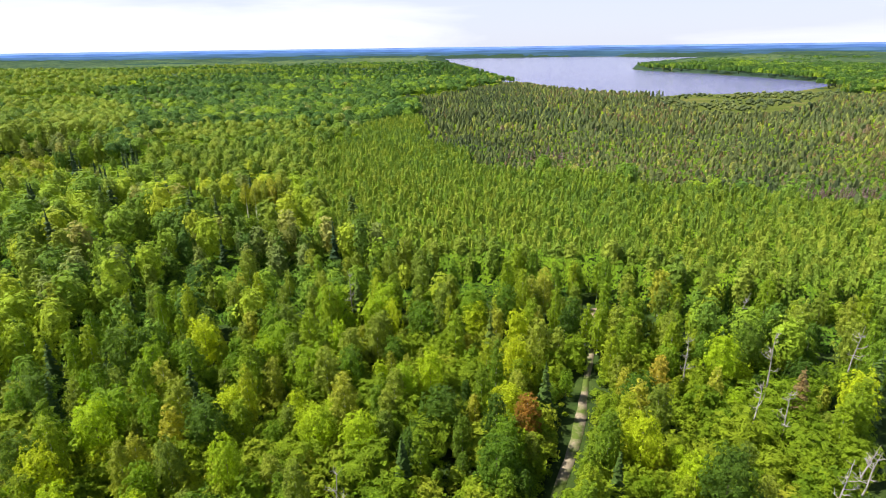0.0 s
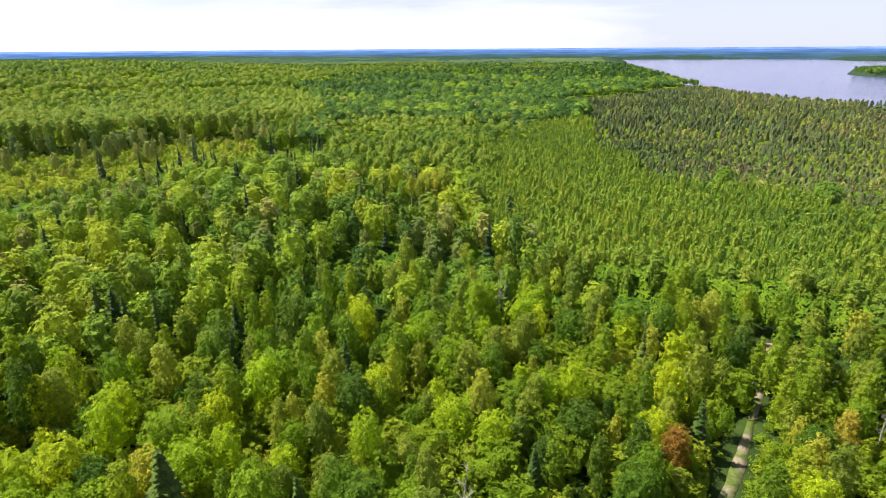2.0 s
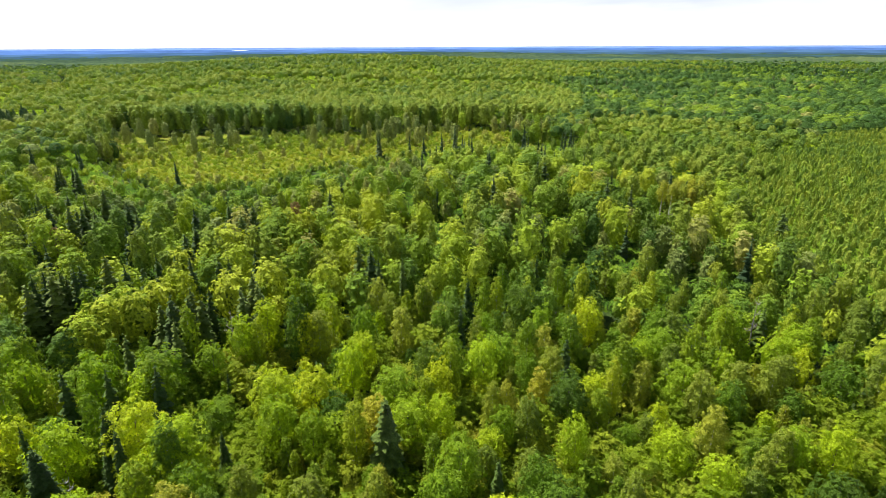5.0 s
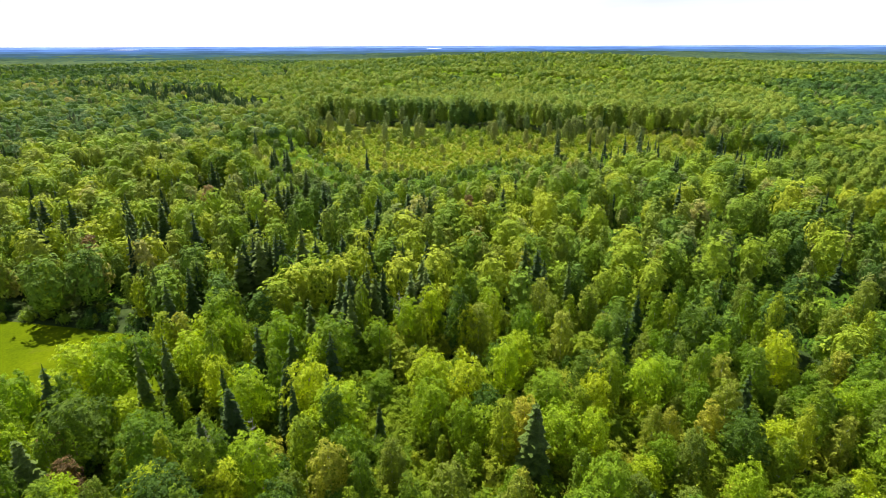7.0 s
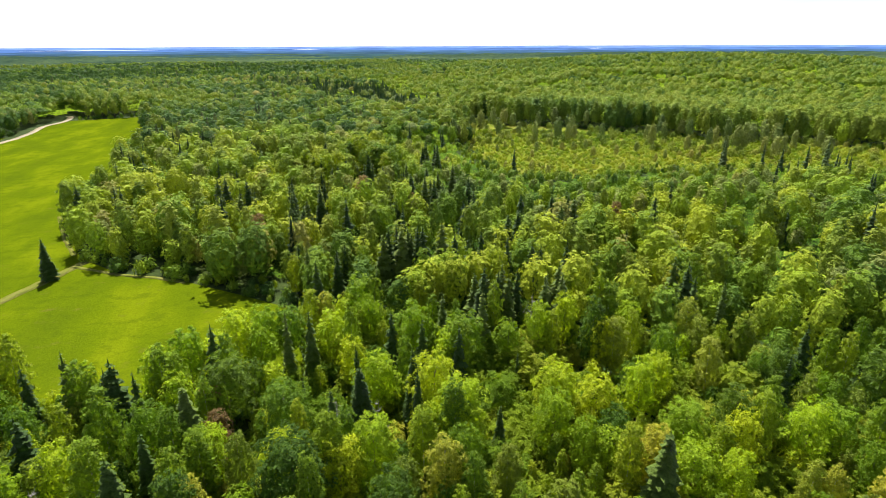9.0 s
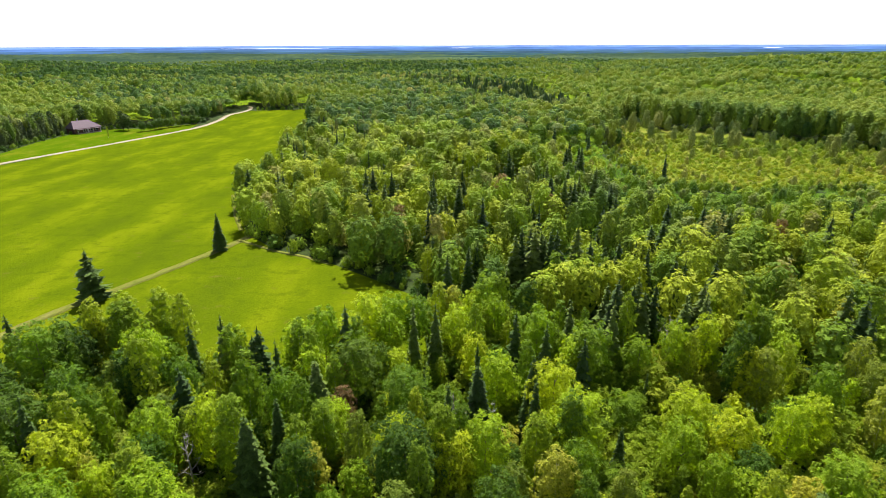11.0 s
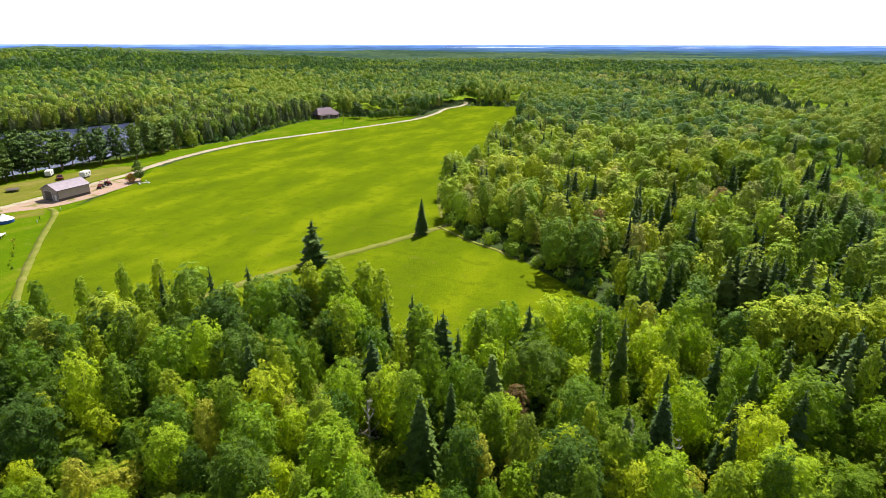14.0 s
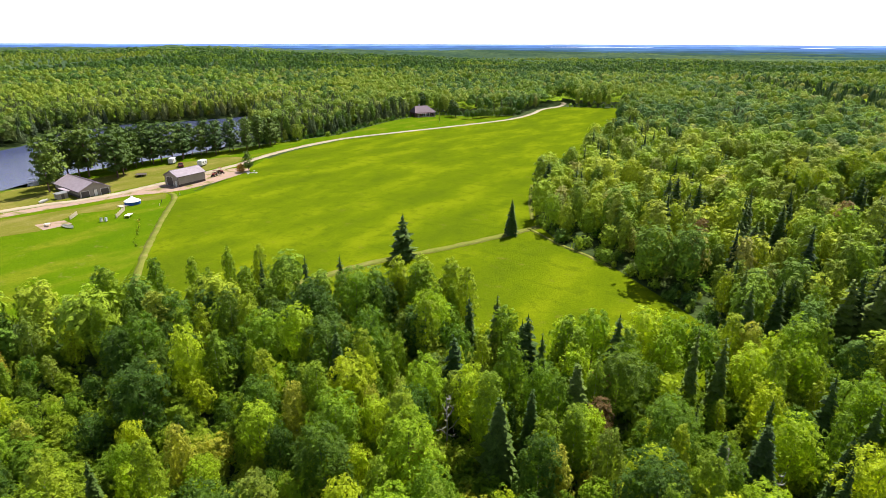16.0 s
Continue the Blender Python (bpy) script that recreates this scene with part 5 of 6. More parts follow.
def prism(outline, axis_lo, axis_hi):
    """An outline in x and z, drawn out along y."""
    bm = bmesh.new()
    a = [bm.verts.new((x, axis_lo, z)) for x, z in outline]
    b = [bm.verts.new((x, axis_hi, z)) for x, z in outline]
    bm.faces.new(a)
    bm.faces.new(b[::-1])
    for i in range(len(a)):
        bm.faces.new((a[i - 1], b[i - 1], b[i], a[i]))
    bmesh.ops.recalc_face_normals(bm, faces=bm.faces)
    return bm


def round_part(profile, sides=16, x=0.0, y=0.0):
    """A turned shape from radius and height pairs."""
    bm = bmesh.new()
    rings = [[bm.verts.new((x + r * math.cos(2 * math.pi * k / sides), y + r * math.sin(2 * math.pi * k / sides), z)) for k in range(sides)] for r, z in profile]
    for a, b in zip(rings, rings[1:]):
        for k in range(sides):
            bm.faces.new((a[k], a[(k + 1) % sides], b[(k + 1) % sides], b[k]))
    bm.faces.new(rings[0][::-1])
    bm.faces.new(rings[-1])
    return bm


def gable_building(name, m, length, width, eave, ridge, label, wall_mat, roof_mat, doors, windows, wainscot=True, ribs=True):
    """Ridge along y from 0 to length, front gable at y = 0. doors and windows: wall, centre, width, bottom, top."""
    root = tagged(empty(name, m), label, "building")
    h = width / 2
    t = 0.15
    # walls
    for side in (-1, 1):
        part("side_wall", box(side * h, side * (h - t), 0, length, 0, eave), wall_mat, root)
    for y0, y1 in ((0.003, t), (length - t, length - 0.003)):
        part("gable_wall", prism([(-h + t, 0), (h - t, 0), (h - t, eave), (0, ridge - 0.05), (-h + t, eave)], y0, y1), wall_mat, root)
    over = 0.45
    slope = (ridge - eave) / h
    for side in (-1, 1):
        out = prism([(0, ridge + 0.02), (side * (h + over), eave - over * slope + 0.02), (side * (h + over), eave - over * slope + 0.14), (0, ridge + 0.15)], -over, length + over)
        roof = part("roof_panel", out, roof_mat, root)
        if ribs:
            for k in range(int(length / 0.9)):
                y = 0.2 + k * 0.9
                rib = prism([(0.02 * side, ridge + 0.15), (side * (h + over), eave - over * slope + 0.14), (side * (h + over), eave - over * slope + 0.17), (0.02 * side, ridge + 0.18)], y, y + 0.06)
                part("roof_rib", rib, roof_mat, roof)
        part("fascia", box(side * (h + over), side * (h + over + 0.04), -over, length + over, eave - over * slope - 0.08, eave - over * slope + 0.12), TRIM, root)
        if wainscot:
            part("wainscot", box(side * (h + 0.003), side * (h + 0.03), 0.0, length, 0.0, 0.85), TRIM, root)
        for y in (0.0, length):
            part("corner_trim", box(side * (h + 0.004), side * (h + 0.05), y - 0.06, y + 0.06, 0, eave - 0.1), TRIM, root)
    part("ridge_cap", prism([(-0.25, ridge + 0.10), (0, ridge + 0.19), (0.25, ridge + 0.10), (0, ridge + 0.22)], -over, length + over), TRIM if wainscot else roof_mat, root)
    spots = {"front": lambda c, w, z0, z1, d: box(c - w / 2, c + w / 2, -d, 0.0, z0, z1), "left": lambda c, w, z0, z1, d: box(-h - d, -h, c - w / 2, c + w / 2, z0, z1),
             "right": lambda c, w, z0, z1, d: box(h, h + d, c - w / 2, c + w / 2, z0, z1), "back": lambda c, w, z0, z1, d: box(c - w / 2, c + w / 2, length, length + d, z0, z1)}
    for wall, c, w, z0, z1, mat in doors:
        frame_part = part("door_frame", spots[wall](c, w + 0.24, z0, z1 + 0.12, 0.03), TRIM if mat is not DOOR else WHITE, root)
        leaf_ob = part("door", spots[wall](c, w, z0 + 0.02, z1, 0.06), mat, root)
        if w > 2:
            for q in range(1, 4):
                zz = z0 + (z1 - z0) * q / 4
                part("door_seam", spots[wall](c, w - 0.1, zz - 0.02, zz + 0.02, 0.075), TRIM, leaf_ob)
    for wall, c, w, z0, z1 in windows:
        win = part("window", spots[wall](c, w + 0.2, z0 - 0.1, z1 + 0.1, 0.05), WHITE, root, "white window frame")
        part("pane", spots[wall](c, w, z0, z1, 0.06), GLASS, win)
    return root


# machine shed: front gable looks along +x
gable_building("machine_shed", pose(-119.7, -178.1, 0, 0, 0, 91), 10.9, 7.2, 3.7, 5.4, "tan steel machine shed with brown ribbed roof beside gravel road", SIDING, ROOFING,
               [("front", -0.9, 3.2, 0.0, 3.1, DOOR), ("front", 2.3, 0.95, 0.0, 2.05, WHITE)], [])
garage = gable_building("garage", pose(-98.3, -187.6, 0, 0, 0, 174), 19.5, 9.4, 2.3, 4.6, "long brown-roofed garage and cabin near the pond", SIDING, ROOFING,
                        [("front", -3.0, 2.4, 0.0, 2.0, DOOR), ("front", 3.0, 2.4, 0.0, 2.0, DOOR), ("front", 0.2, 1.0, 0.0, 2.1, WHITE)], [("right", 4.0, 1.2, 0.9, 1.8), ("right", 9.0, 1.2, 0.9, 1.8)])


def lean_to():
    root = tagged(empty("lean_to_shed", pose(-90.6, -193.5, 0, 0, 0, 175)), "small grey lean-to shed beside the garage", "shed")
    part("body", box(-1.5, 1.5, -1.4, 1.4, 0, 1.7), SIDING, root)
    part("roof", prism([(-1.7, 1.72), (1.7, 1.95), (1.7, 2.05), (-1.7, 1.82)], -1.6, 1.6), GREY, root)
    part("door", box(-0.45, 0.45, -1.46, -1.4, 0.05, 1.6), DOOR, root)


def porch_roof():
    root = tagged(empty("porch", pose(-93.0, -196.5, 0, 0, 0, 174)), "open porch with a low roof on the garage side", "porch")
    part("roof", prism([(-0.6, 2.05), (1.9, 1.80), (1.9, 1.90), (-0.6, 2.15)], -3.2, 3.2), ROOFING, root)
    for y in (-3, 0, 3):
        part("post", box(1.65, 1.8, y - 0.07, y + 0.07, 0, 1.82), WOOD, root)


lean_to()
porch_roof()


def house():
    root = tagged(empty("log_house", pose(-335, -213, 0, 0, 0, 150)), "red-brown log house with violet-brown hipped roof beyond the meadow", "house")
    part("wall", box(-7.5, 7.5, -4.2, 4.2, 0, 3.1), LOGWALL, root)
    bm = bmesh.new()
    lo = [bm.verts.new(p) for p in ((-8.2, -5.0, 2.9), (8.2, -5.0, 2.9), (8.2, 5.0, 2.9), (-8.2, 5.0, 2.9))]
    hi = [bm.verts.new(p) for p in ((-6.0, 0, 7.0), (3.6, 0, 7.0))]
    for f in ((lo[0], lo[1], hi[1], hi[0]), (lo[1], lo[2], hi[1]), (lo[2], lo[3], hi[0], hi[1]), (lo[3], lo[0], hi[0]), tuple(lo[::-1])):
        bm.faces.new(f)
    roof = part("roof", bm, SHINGLE, root)
    part("chimney", box(-2.6, -1.9, 0.3, 1.0, 5.8, 8.0), STONE, roof)
    part("porch_roof", prism([(-6.8, 2.4), (6.8, 2.4), (6.8, 2.55), (-6.8, 2.55)], -6.6, -4.4), SHINGLE, root)
    for x in (-6.4, -2.2, 2.2, 6.4):
        part("porch_post", box(x - 0.09, x + 0.09, -6.4, -6.2, 0, 2.4), WHITE, root)
    part("porch_deck", box(-6.8, 6.8, -6.6, -4.2, 0.02, 0.3), WOOD, root)
    for x in (-5.2, -1.8, 2.2, 5.2):
        w = part("window", box(x - 0.75, x + 0.75, -4.26, -4.2, 1.0, 2.2), WHITE, root)
        part("pane", box(x - 0.65, x + 0.65, -4.29, -4.2, 1.1, 2.1), GLASS, w)
    part("door", box(-0.2, 0.8, -4.28, -4.2, 0.3, 2.3), WHITE, root)


house()


def round_tent(x, y):
    root = tagged(empty("round_tent", pose(x, y, 0.05)), "round tent with blue walls and white cone roof on lawn", "tent")
    part("wall", round_part([(2.25, 0), (2.3, 0.2), (2.3, 1.0)], 20), BLUE, root)
    part("roof", round_part([(2.45, 0.95), (2.4, 1.05), (1.5, 1.55), (0.7, 2.0), (0.25, 2.45), (0.05, 2.6)], 20), WHITE, root, "white canvas cone roof")
    part("deck", box(2.0, 4.4, -1.2, 1.2, 0.0, 0.2), WOOD, root, "small wooden entrance deck")


round_tent(-98.8, -167.6)


def camper(x, y, turn, label, s=1.0):
    root = tagged(empty("camper_trailer", pose(x, y, 0.05, 0, 0, turn)), label, "trailer")
    part("body", box(-2.3 * s, 2.3 * s, -1.05, 1.05, 0.45, 2.6 * s, 0.22), WHITE, root)
    part("stripe", box(-2.2 * s, 2.2 * s, -1.07, 1.07, 1.0, 1.15), GREY, root)
    for side in (-1, 1):
        wheel = bmesh.new()
        bmesh.ops.create_cone(wheel, cap_ends=True, segments=14, radius1=0.34, radius2=0.34, depth=0.2, matrix=pose(-0.2, side * 0.98, 0.34, 90))
        w = part("wheel", wheel, BLACK, root)
        for q in (-1.2, 0.9):
            part("window", box(q - 0.4, q + 0.4, side * 1.04, side * 1.065, 1.4, 1.95), GLASS, root)
    part("hitch", box(2.2 * s, 3.2 * s, -0.06, 0.06, 0.45, 0.55), GREY, root)


camper(-147.2, -198.5, 25, "white camper trailer parked on the grass under the pines", 0.95)
camper(-143.5, -213.0, 40, "white camper trailer half hidden in the pines' shade", 0.9)


def wheels(root, places, r, w):
    for x, y in places:
        bm = bmesh.new()
        bmesh.ops.create_cone(bm, cap_ends=True, segments=14, radius1=r, radius2=r, depth=w, matrix=pose(x, y, r, 90))
        tyre = part("wheel", bm, BLACK, root)
        rim = bmesh.new()
        bmesh.ops.create_cone(rim, cap_ends=True, segments=10, radius1=r * 0.5, radius2=r * 0.5, depth=w + 0.03, matrix=pose(x, y, r, 90))
        part("rim", rim, GREY, tyre)


def pickup(x, y, turn):
    root = tagged(empty("pickup_truck", pose(x, y, 0.05, 0, 0, turn)), "dark red pickup truck parked beside the camper", "vehicle")
    part("body", box(-2.5, 2.5, -0.92, 0.92, 0.45, 1.05, 0.1), RED, root)
    part("cab", prism([(-0.6, 1.0), (1.3, 1.0), (0.8, 1.7), (-0.4, 1.7)], -0.82, 0.82), RED, root)
    part("windscreen", prism([(0.86, 1.66), (1.30, 1.06), (1.34, 1.06), (0.90, 1.68)], -0.72, 0.72), GLASS, root)
    part("bed", box(-2.4, -0.7, -0.75, 0.75, 0.98, 1.07), BLACK, root)
    wheels(root, ((-1.6, -0.85), (-1.6, 0.85), (1.6, -0.85), (1.6, 0.85)), 0.38, 0.24)


pickup(-141.5, -204.5, 60)


def tractor(x, y, turn, label):
    root = tagged(empty("tractor", pose(x, y, 0.08, 0, 0, turn)), label, "tractor", "red tractors in the yard")
    part("hood", box(0.1, 1.7, -0.35, 0.35, 0.7, 1.3, 0.06), RED, root)
    part("chassis", box(-0.9, 1.7, -0.25, 0.25, 0.45, 0.72), BLACK, root)
    part("seat", box(-0.8, -0.3, -0.25, 0.25, 1.0, 1.35, 0.05), BLACK, root)
    for side in (-1, 1):
        part("fender", prism([(-1.1, 0.9), (-0.9, 1.25), (-0.2, 1.25), (0.1, 0.95), (-0.2, 1.18), (-0.9, 1.18)], side * 0.45, side * 0.85), RED, root)
        part("roof_post", box(-1.0, -0.92, side * 0.5 - 0.04, side * 0.5 + 0.04, 0.8, 2.1), BLACK, root)
    part("roof", box(-1.15, 0.1, -0.62, 0.62, 2.08, 2.16, 0.03), RED, root)
    part("exhaust", round_part([(0.05, 1.25), (0.05, 2.0)], 8, 1.1, 0.15), GREY, root)
    wheels(root, ((-0.65, -0.65), (-0.65, 0.65)), 0.62, 0.36)
    wheels(root, ((1.3, -0.55), (1.3, 0.55)), 0.38, 0.24)


tractor(-137.6, -178.4, 30, "small dark red tractor parked on the bare yard")
tractor(-141.8, -180.2, 75, "red tractor parked behind another on the bare yard")


def boat(x, y, turn, label, long=4.2, z=0.05):
    root = tagged(empty("rowing_boat", pose(x, y, z, 0, 0, turn)), label, "boat")
    bm = bmesh.new()
    rows = []
    for s, w, d in ((-1, 0.55, 0.5), (-0.5, 0.72, 0.6), (0.1, 0.70, 0.6), (0.6, 0.45, 0.62), (1, 0.03, 0.7)):
        rows.append([bm.verts.new(p) for p in ((s * long / 2, -w, d), (s * long / 2, -w * 0.6, 0.05), (s * long / 2, w * 0.6, 0.05), (s * long / 2, w, d))])
    for a, b in zip(rows, rows[1:]):
        for k in range(3):
            bm.faces.new((a[k], a[k + 1], b[k + 1], b[k]))
    bm.faces.new(rows[0])
    bmesh.ops.solidify(bm, geom=bm.faces[:], thickness=0.05)
    part("hull", bm, WHITE, root)
    for s in (-0.25, 0.15):
        part("thwart", box(s * long - 0.12, s * long + 0.12, -0.62, 0.62, 0.38, 0.43), WOOD, root)


boat(-85.3, -193.5, 30, "white rowing boat drawn up on the grass")
boat(-75.8, -159.8, 95, "pale grey rowing boat lying on the lawn", 4.6)


def pontoon(x, y):
    root = tagged(empty("pontoon_boat", pose(x, y, -0.35, 0, 0, 20)), "white pontoon boat with a canopy moored at the shore", "boat")
    part("deck", box(-2.6, 2.6, -1.2, 1.2, 0.35, 0.5), WHITE, root)
    for side in (-1, 1):
        bm = bmesh.new()
        bmesh.ops.create_cone(bm, cap_ends=True, segments=12, radius1=0.32, radius2=0.32, depth=5.6, matrix=pose(0, side * 0.85, 0.15, 0, 90, 0))
        part("float", bm, GREY, root)
        part("railing", box(-2.5, 2.5, side * 1.15, side * 1.19, 0.5, 1.1), WHITE, root)
        for q in (-1.4, 1.4):
            part("post", box(q - 0.03, q + 0.03, side * 1.05 - 0.03, side * 1.05 + 0.03, 0.5, 2.3), GREY, root)
    part("canopy", box(-1.7, 1.7, -1.2, 1.2, 2.3, 2.42, 0.05), WHITE, root)


pontoon(-96.0, -221.5)


def dock():
    root = tagged(empty("dock", pose(-100.5, -220.0, 0, 0, 0, 60)), "short wooden dock at the pond shore", "dock")
    for k in range(16):
        part("plank", box(-2.4 + 0.3 * k, -2.12 + 0.3 * k, -0.7, 0.7, 0.12, 0.18), WOOD, root)
    for x in (-2, 2):
        for y in (-0.6, 0.6):
            part("post", box(x - 0.06, x + 0.06, y - 0.06, y + 0.06, -1.6, 0.5), WOOD, root)


dock()


def fence_panel(x0, y0, x1, y1):
    a = math.degrees(math.atan2(y1 - y0, x1 - x0))
    long = math.hypot(x1 - x0, y1 - y0)
    root = tagged(empty("garden_fence", pose(x0, y0, 0.04, 0, 0, a)), "pale board fence panels beside the garden bed", "fence")
    n = int(long / 0.32)
    for k in range(n):
        part("board", box(k * 0.32, k * 0.32 + 0.24, -0.02, 0.02, 0.1, 1.25), WOOD, root)
    for z in (0.35, 1.0):
        part("rail", box(0, long, 0.025, 0.07, z - 0.05, z + 0.05), WOOD, root)
    for k in range(int(long / 2) + 1):
        part("post", box(min(k * 2, long) - 0.05, min(k * 2, long) + 0.05, 0.075, 0.17, 0, 1.35), WOOD, root)


fence_panel(-79.6, -166.3, -83.4, -169.8)
fence_panel(-87.4, -156.7, -93.7, -163.0)
sheet("garden_bed", [(-78.5, -165.5), (-87.0, -156.0), (-93.0, -162.2), (-84.5, -170.0)], 0.055, LAWN, "garden plot with mixed green rows", "garden")
sheet("garden_bed", [(-71, -163), (-78, -162), (-78.5, -167.5), (-72, -170)], 0.06, EARTH, "bare brown garden plot", "garden")


def white_crate(x, y, sx, sy, sz, label, name="garden_table"):
    root = tagged(empty(name, pose(x, y, 0.04, 0, 0, 35)), label, "garden furniture")
    part("top", box(-sx / 2, sx / 2, -sy / 2, sy / 2, sz - 0.08, sz, 0.02), WHITE, root)
    for px in (-1, 1):
        for py in (-1, 1):
            part("leg", box(px * (sx / 2 - 0.12) - 0.05, px * (sx / 2 - 0.12) + 0.05, py * (sy / 2 - 0.12) - 0.05, py * (sy / 2 - 0.12) + 0.05, 0, sz - 0.08), WOOD, root)


white_crate(-90.0, -155.0, 2.6, 1.5, 0.8, "low white-topped table standing on the lawn")
white_crate(-73.4, -165.7, 1.3, 1.3, 0.75, "small white table in the garden plot")


def hive(x, y):
    root = tagged(empty("beehive", pose(x, y, 0.04, 0, 0, 20)), "white stacked box hive on the lawn", "beehive", "white hives on the lawn")
    for k in range(3):
        part("hive_box", box(-0.28, 0.28, -0.24, 0.24, 0.1 + 0.32 * k, 0.40 + 0.32 * k, 0.01), WHITE, root)
    part("lid", box(-0.32, 0.32, -0.28, 0.28, 1.07, 1.14), GREY, root)


hive(-83.4, -157.2)
hive(-84.2, -156.3)


def trampoline(x, y):
    root = tagged(empty("trampoline", pose(x, y, 0.04)), "round dark trampoline on the grass by the pond", "trampoline")
    part("mat", round_part([(1.75, 0.78), (1.75, 0.8)], 20), BLACK, root)
    part("rim", round_part([(1.75, 0.74), (2.1, 0.74), (2.1, 0.84), (1.78, 0.84)], 20), TRIM, root)
    for k in range(6):
        a = k * math.pi / 3
        part("leg", box(1.95 * math.cos(a) - 0.04, 1.95 * math.cos(a) + 0.04, 1.95 * math.sin(a) - 0.04, 1.95 * math.sin(a) + 0.04, 0, 0.75), GREY, root)


trampoline(-123.0, -202.0)


def stone(x, y, s, g):
    bm = bmesh.new()
    bmesh.ops.create_icosphere(bm, subdivisions=1, radius=s)
    for v in bm.verts:
        v.co *= g.uniform(0.7, 1.15)
        v.co.z *= 0.7
    ob = part("boulder", bm, STONE)
    ob.matrix_basis = pose(x, y, s * 0.35, 0, 0, g.uniform(0, 360))
    tagged(ob, "pale field stone heaped at the yard's edge", "stone", "field stones at the yard's edge")


pick = random.Random(9)
for _ in range(14):
    stone(-148.5 + pick.gauss(0, 1.6), -171.0 + pick.gauss(0, 1.2), pick.uniform(0.25, 0.6), pick)


def post(x, y, z, mat, label):
    bm = bmesh.new()
    tube(bm, [(0, 0, -0.2), (0, 0, z)], [0.09, 0.08], 8)
    tagged(part("marker_post", bm, mat), label, "post").matrix_basis = pose(x, y, 0)


post(-113.5, -165.2, 0.9, WHITE, "short white post at the edge of the meadow")
post(-101.9, -158.5, 1.0, WHITE, "short white post beside the mown track")
post(-104.0, -160.5, 1.2, BLACK, "short dark post beside the mown track")
# saplings in a row on the lawn
for k in range(9):
    plant("shrub", -90.5 + 1.75 * k + pick.uniform(-0.4, 0.4), -150.5 + 2.6 * k + pick.uniform(-0.5, 0.5), pick.uniform(0.5, 0.9), 0.7, pick, "small planted sapling on the lawn")

# ---- trees round the yard, the pond and the house ----
PINES = [(-92.5, -205, 17), (-108.9, -226, 17), (-112, -217, 18), (-121.5, -225, 18.5), (-117, -207, 16.5), (-121, -210, 16), (-128, -223, 16), (-136, -222, 15.5), (-141, -224.5, 15.5), (-147.8, -219, 15),
         (-152, -218, 14), (-167, -222, 14), (-166, -214, 13.5), (-173.6, -214, 12.5), (-180, -210, 14), (-188.6, -211.5, 14), (-196, -212, 13), (-103, -222, 15), (-158, -224, 8), (-131, -218, 13), (-115, -223, 15), (-126, -217, 15), (-134, -225, 14), (-162, -219, 12), (-171, -219, 13.5), (-177, -216, 14), (-184, -214, 13), (-192, -215, 14), (-201, -214, 12), (-144, -221, 15), (-139, -219, 13), (-155, -221.5, 14), (-160, -222.5, 13), (-111, -222, 15), (-125, -220, 16), (-98, -212, 14)]
for x0, y0, h in PINES:
    plant("pine", x0, y0, h * 1.1, pick.uniform(0.9, 1.3), pick)
plant("pine", -150.5, -174.5, 8.0, 1.15, pick, "bushy young pine beside the stone heap")
plant("shrub", -147.6, -175.5, 3.6, 0.9, pick, "rust-brown dying shrub beside the yard", LEAF["rust"])
plant("birch", -214, -212, 8.5, 1.7, pick, "broad grey-green willow-like tree behind the road")
plant("birch", -207, -213, 6.5, 1.0, pick, "rust-tinged small tree behind the road", LEAF["tamarack"])
for k in range(14):
    plant("maple", -338 - 2.6 * k + pick.uniform(-1, 1), -179 + 1.35 * k + pick.uniform(-1.5, 1.5), pick.uniform(5.0, 6.5), 1.35, pick, "grey-green bush in the row along the far lawn", LEAF["oak"])
plant("birch", -310.4, -184.1, 7.0, 0.35, pick, "thin lone young tree on the far lawn")
for x0, y0, h in ((-343, -194, 10.5), (-341, -190, 9), (-327, -226, 12), (-352, -225, 13), (-322, -229, 12), (-347, -220, 11)):
    plant("pine", x0, y0, h * 1.1, 1.2, pick, "dark spruce beside the far house", LEAF["spruce"])

# ---- marked trees of the near forest ----
plant("birch", 10.1, 58.6, 9.0, 0.9, pick, "rust-brown dying tree among green birches", LEAF["rust"])
plant("maple", 46, 76, 5.5, 1.1, pick, "bright yellow-green young maple in a gap")
for x0, y0, h, wide in ((-80, -47, 13, 1.2), (-82.5, -42.5, 12.5, 1.1), (-78.5, -51, 12.5, 1.1), (-81, -38.5, 12, 1.0), (-77, -46, 12.5, 1.1), (-70.5, -26.8, 12.6, 0.9), (-69, -24.8, 12.8, 0.8), (-74.5, -18.3, 11.5, 1.0), (-72, -16, 11, 1.0), (-75, -10, 11.5, 0.9)):
    plant("aspen", x0, y0, h, wide, pick, "tall light-green aspen at the meadow's edge")

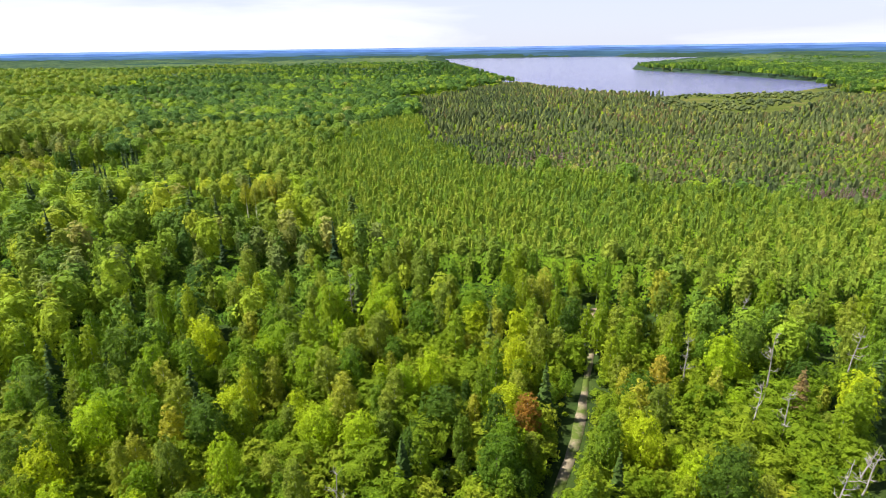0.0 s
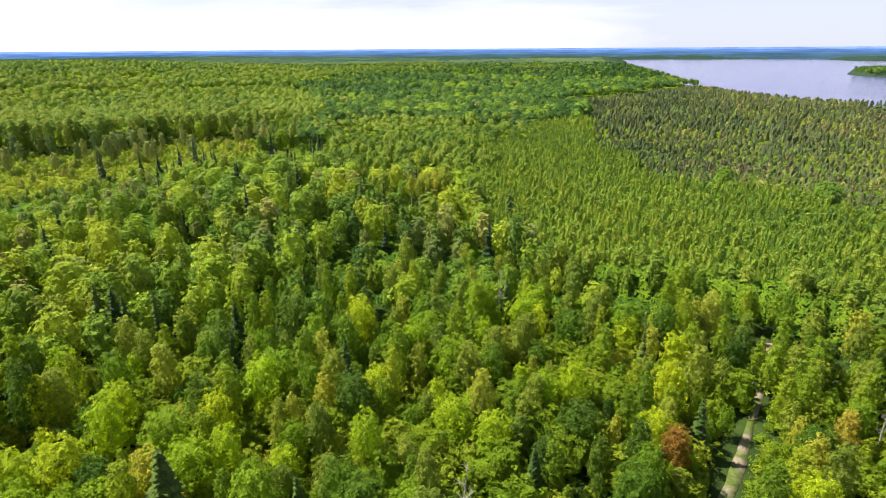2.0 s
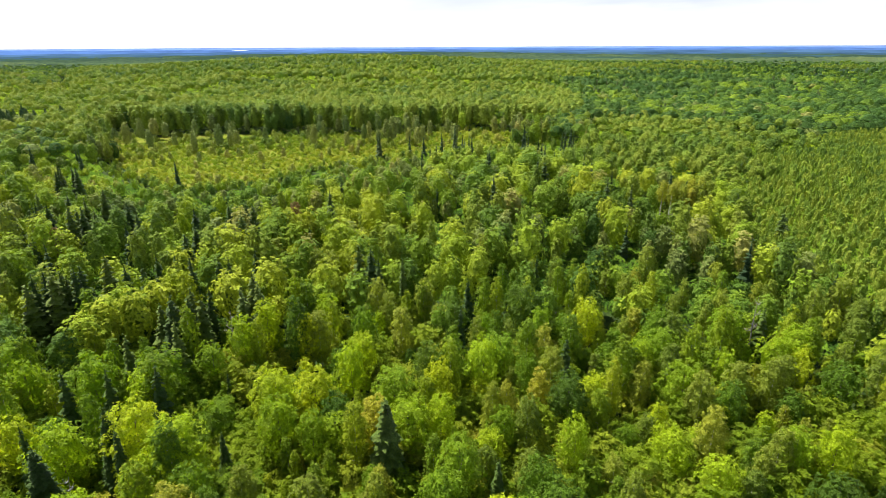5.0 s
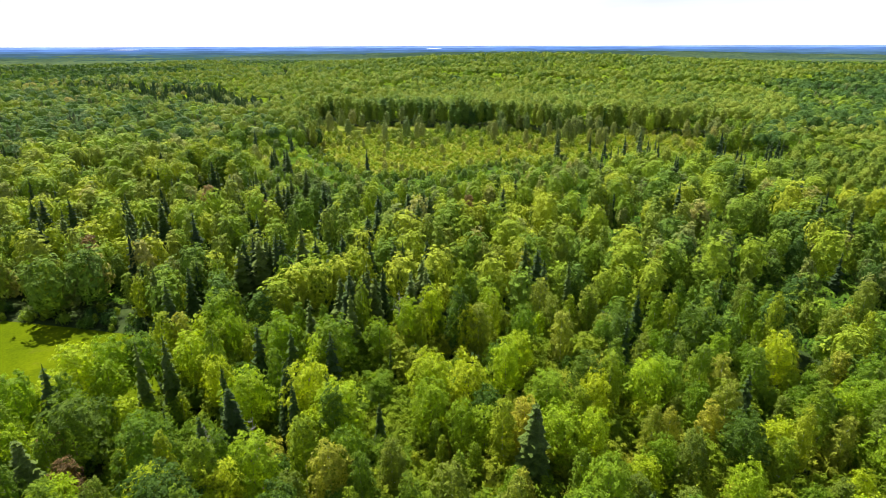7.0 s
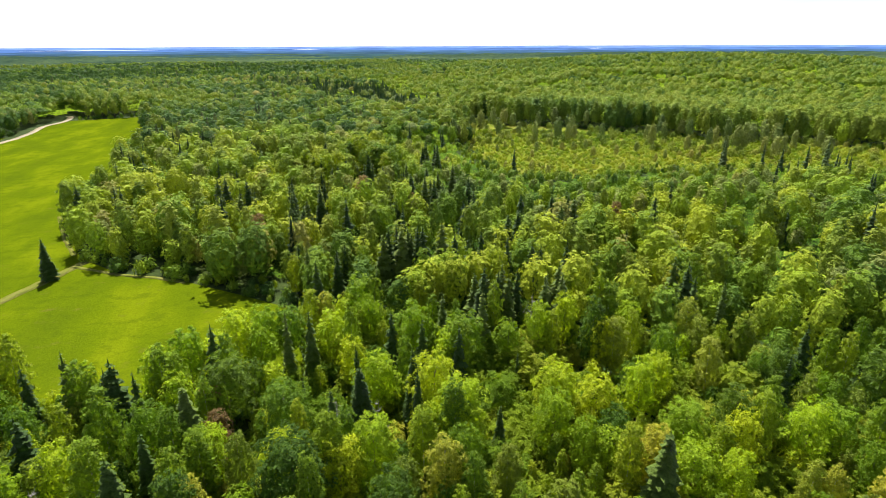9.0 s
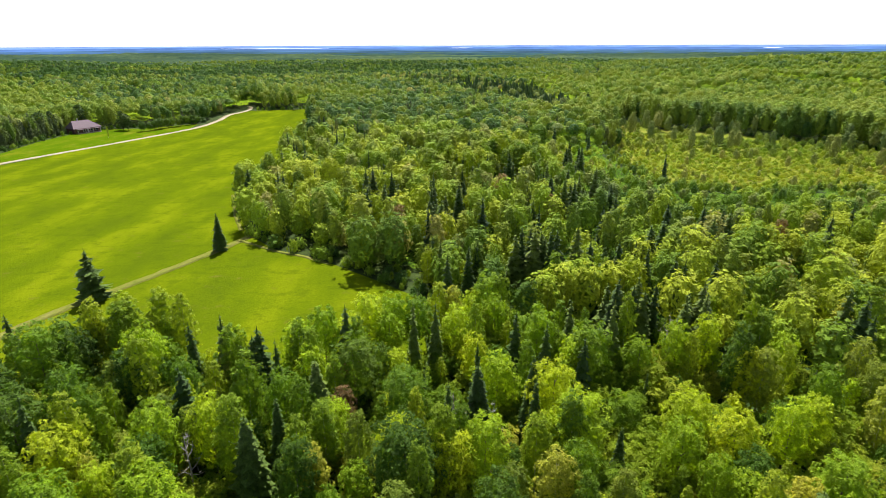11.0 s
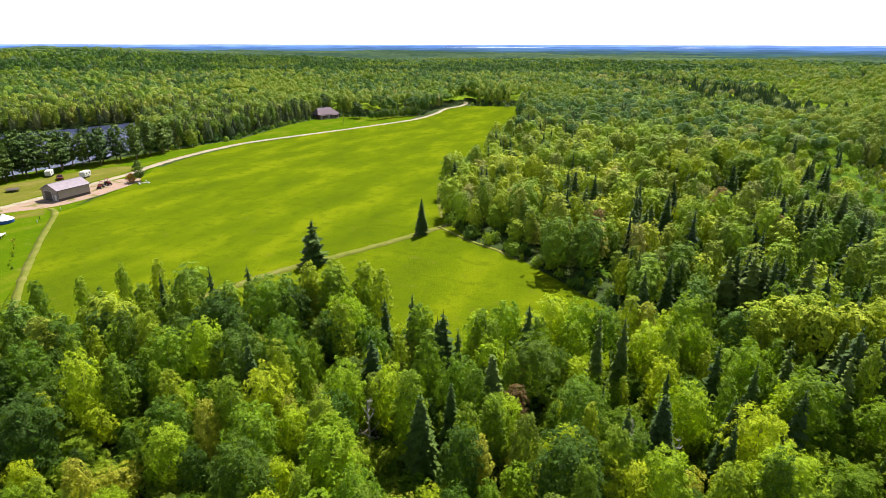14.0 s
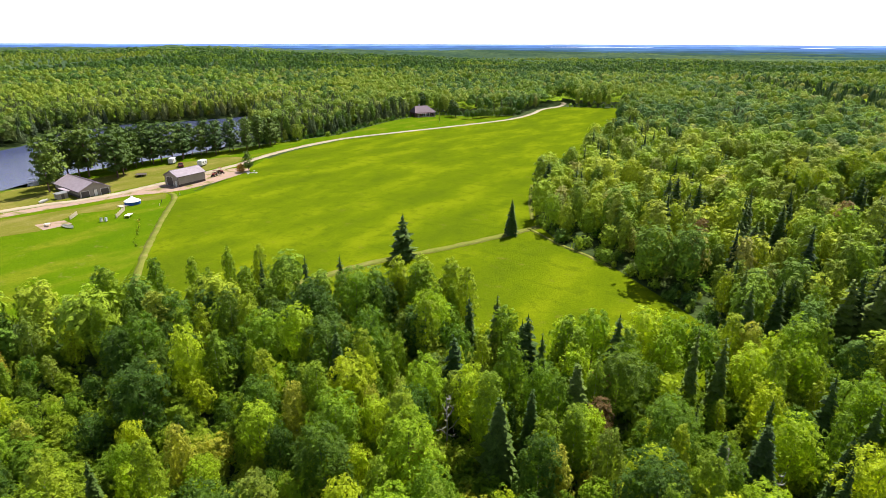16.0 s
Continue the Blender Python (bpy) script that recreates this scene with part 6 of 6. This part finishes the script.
for cx, cy, count in ((-201, 33, 12), (-197, 10, 9), (-222, 21, 8)):
    for k in range(count):
        plant("aspen", cx + pick.gauss(0, 3.4), cy + pick.gauss(0, 3.4), pick.uniform(13, 16.5), 1.35, pick, "tall bright-green aspen in a close clump of aspens")
for x0, y0, h in ((-77, -19.5, 9.5), (-80, -16, 10.5), (-79.5, -11.5, 9.5), (-83.5, -9.5, 11), (-84.5, -5.5, 10.5), (-85, -2, 10), (-81, -6, 9)):
    plant("maple", x0, y0, h, 0.95, pick, "round-headed green maple at the meadow's edge")
for x0, y0, h in ((-464, -128, 14), (-470, -138, 15), (-476, -149, 15), (-484, -154, 16), (-493, -158, 16), (-494, -172, 16), (-484, -178, 15), (-472, -172, 14), (-502, -165, 17), (-480, -140, 16), (-490, -146, 17), (-475, -128, 15), (-487, -132, 16)):
    plant("maple", x0, y0, h, 0.95, pick, "tall dark-green maple at the end of the meadow road", LEAF["oak"])


def stemmed_birch(x, y, h, g):
    """A tall birch with a long bare white stem under a small high crown."""
    root = tagged(empty("birch_tree", pose(x, y, 0, 0, 0, g.uniform(0, 360))), "tall birch with a bare white stem and small high crown", "tree", "white-stemmed birches beside the young aspens")
    bm = bmesh.new()
    lean = g.uniform(-0.4, 0.4), g.uniform(-0.4, 0.4)
    tube(bm, [(lean[0] * q * q, lean[1] * q * q, h * q - 0.1) for q in (0, 0.3, 0.6, 0.93)], [0.20, 0.17, 0.12, 0.03], 6)
    part("trunk", bm, BARK["birch"], root, "bare white stem")
    crown = new("crown", prototype("birch", g.randrange(VARIANTS), False)[1])
    crown.parent = root
    q = 0.052 * h
    crown.matrix_basis = Matrix.LocRotScale((lean[0], lean[1], h * 0.44), None, (q * 1.1, q * 1.1, q))


pick = random.Random(21)
for k in range(16):
    stemmed_birch(-52 + 13 * (k % 8) / 8 - 6 + pick.uniform(-1, 1), 158 + 5 * (k // 8) + pick.uniform(-2, 2), pick.uniform(11.5, 14), pick)


plant("spruce", 47.4, 63.3, 9.5, 1.35, pick, "dead spruce with rust-grey needles among shrubs", LEAF["dead"])
for x0, y0, h in ((-171, 20, 11), (-136, -9, 11), (-62.6, -10, 8), (-70, -12, 7), (-149, 31, 10), (-130, 83, 9)):
    plant("birch", x0, y0, h, 1.1, pick, "grey dying birch with a thin twiggy crown", LEAF["dead"])


def snag(x, y, h, lean_x, lean_y, limbs, seed):
    """A bare dead tree."""
    g = random.Random(seed)
    root = tagged(empty("dead_tree", pose(x, y, 0)), "bare grey dead tree with broken limbs", "tree", "dead trees in the near forest")
    bm = bmesh.new()
    path = [(lean_x * s * h + g.uniform(-0.1, 0.1), lean_y * s * h + g.uniform(-0.1, 0.1), h * s) for s in (0, 0.25, 0.5, 0.75, 1)]
    tube(bm, path, [0.14, 0.12, 0.09, 0.06, 0.02])
    part("trunk", bm, BARK["dead"], root)
    for _ in range(limbs):
        s = g.uniform(0.4, 0.95)
        a, r = g.uniform(0, 6.28), g.uniform(0.8, 2.4) * (1.3 - s)
        p = Vector((lean_x * s * h, lean_y * s * h, h * s))
        q = p + Vector((math.cos(a) * r, math.sin(a) * r, r * g.uniform(0.1, 0.8)))
        bm = bmesh.new()
        mid = (p + q) / 2 + Vector((0, 0, -0.12 * r))
        tube(bm, [p, mid, q], [0.06, 0.045, 0.012], 5)
        for _ in range(3):
            b0 = p.lerp(q, g.uniform(0.4, 0.9))
            tube(bm, [b0, b0 + Vector((g.uniform(-0.6, 0.6), g.uniform(-0.6, 0.6), g.uniform(0.0, 0.7)))], [0.03, 0.008], 4)
        part("limb", bm, BARK["dead"], root)


for k, (x0, y0, h, lx, ly, n) in enumerate(SNAGS):
    snag(x0, y0, h + 0.8, lx, ly, n, k)
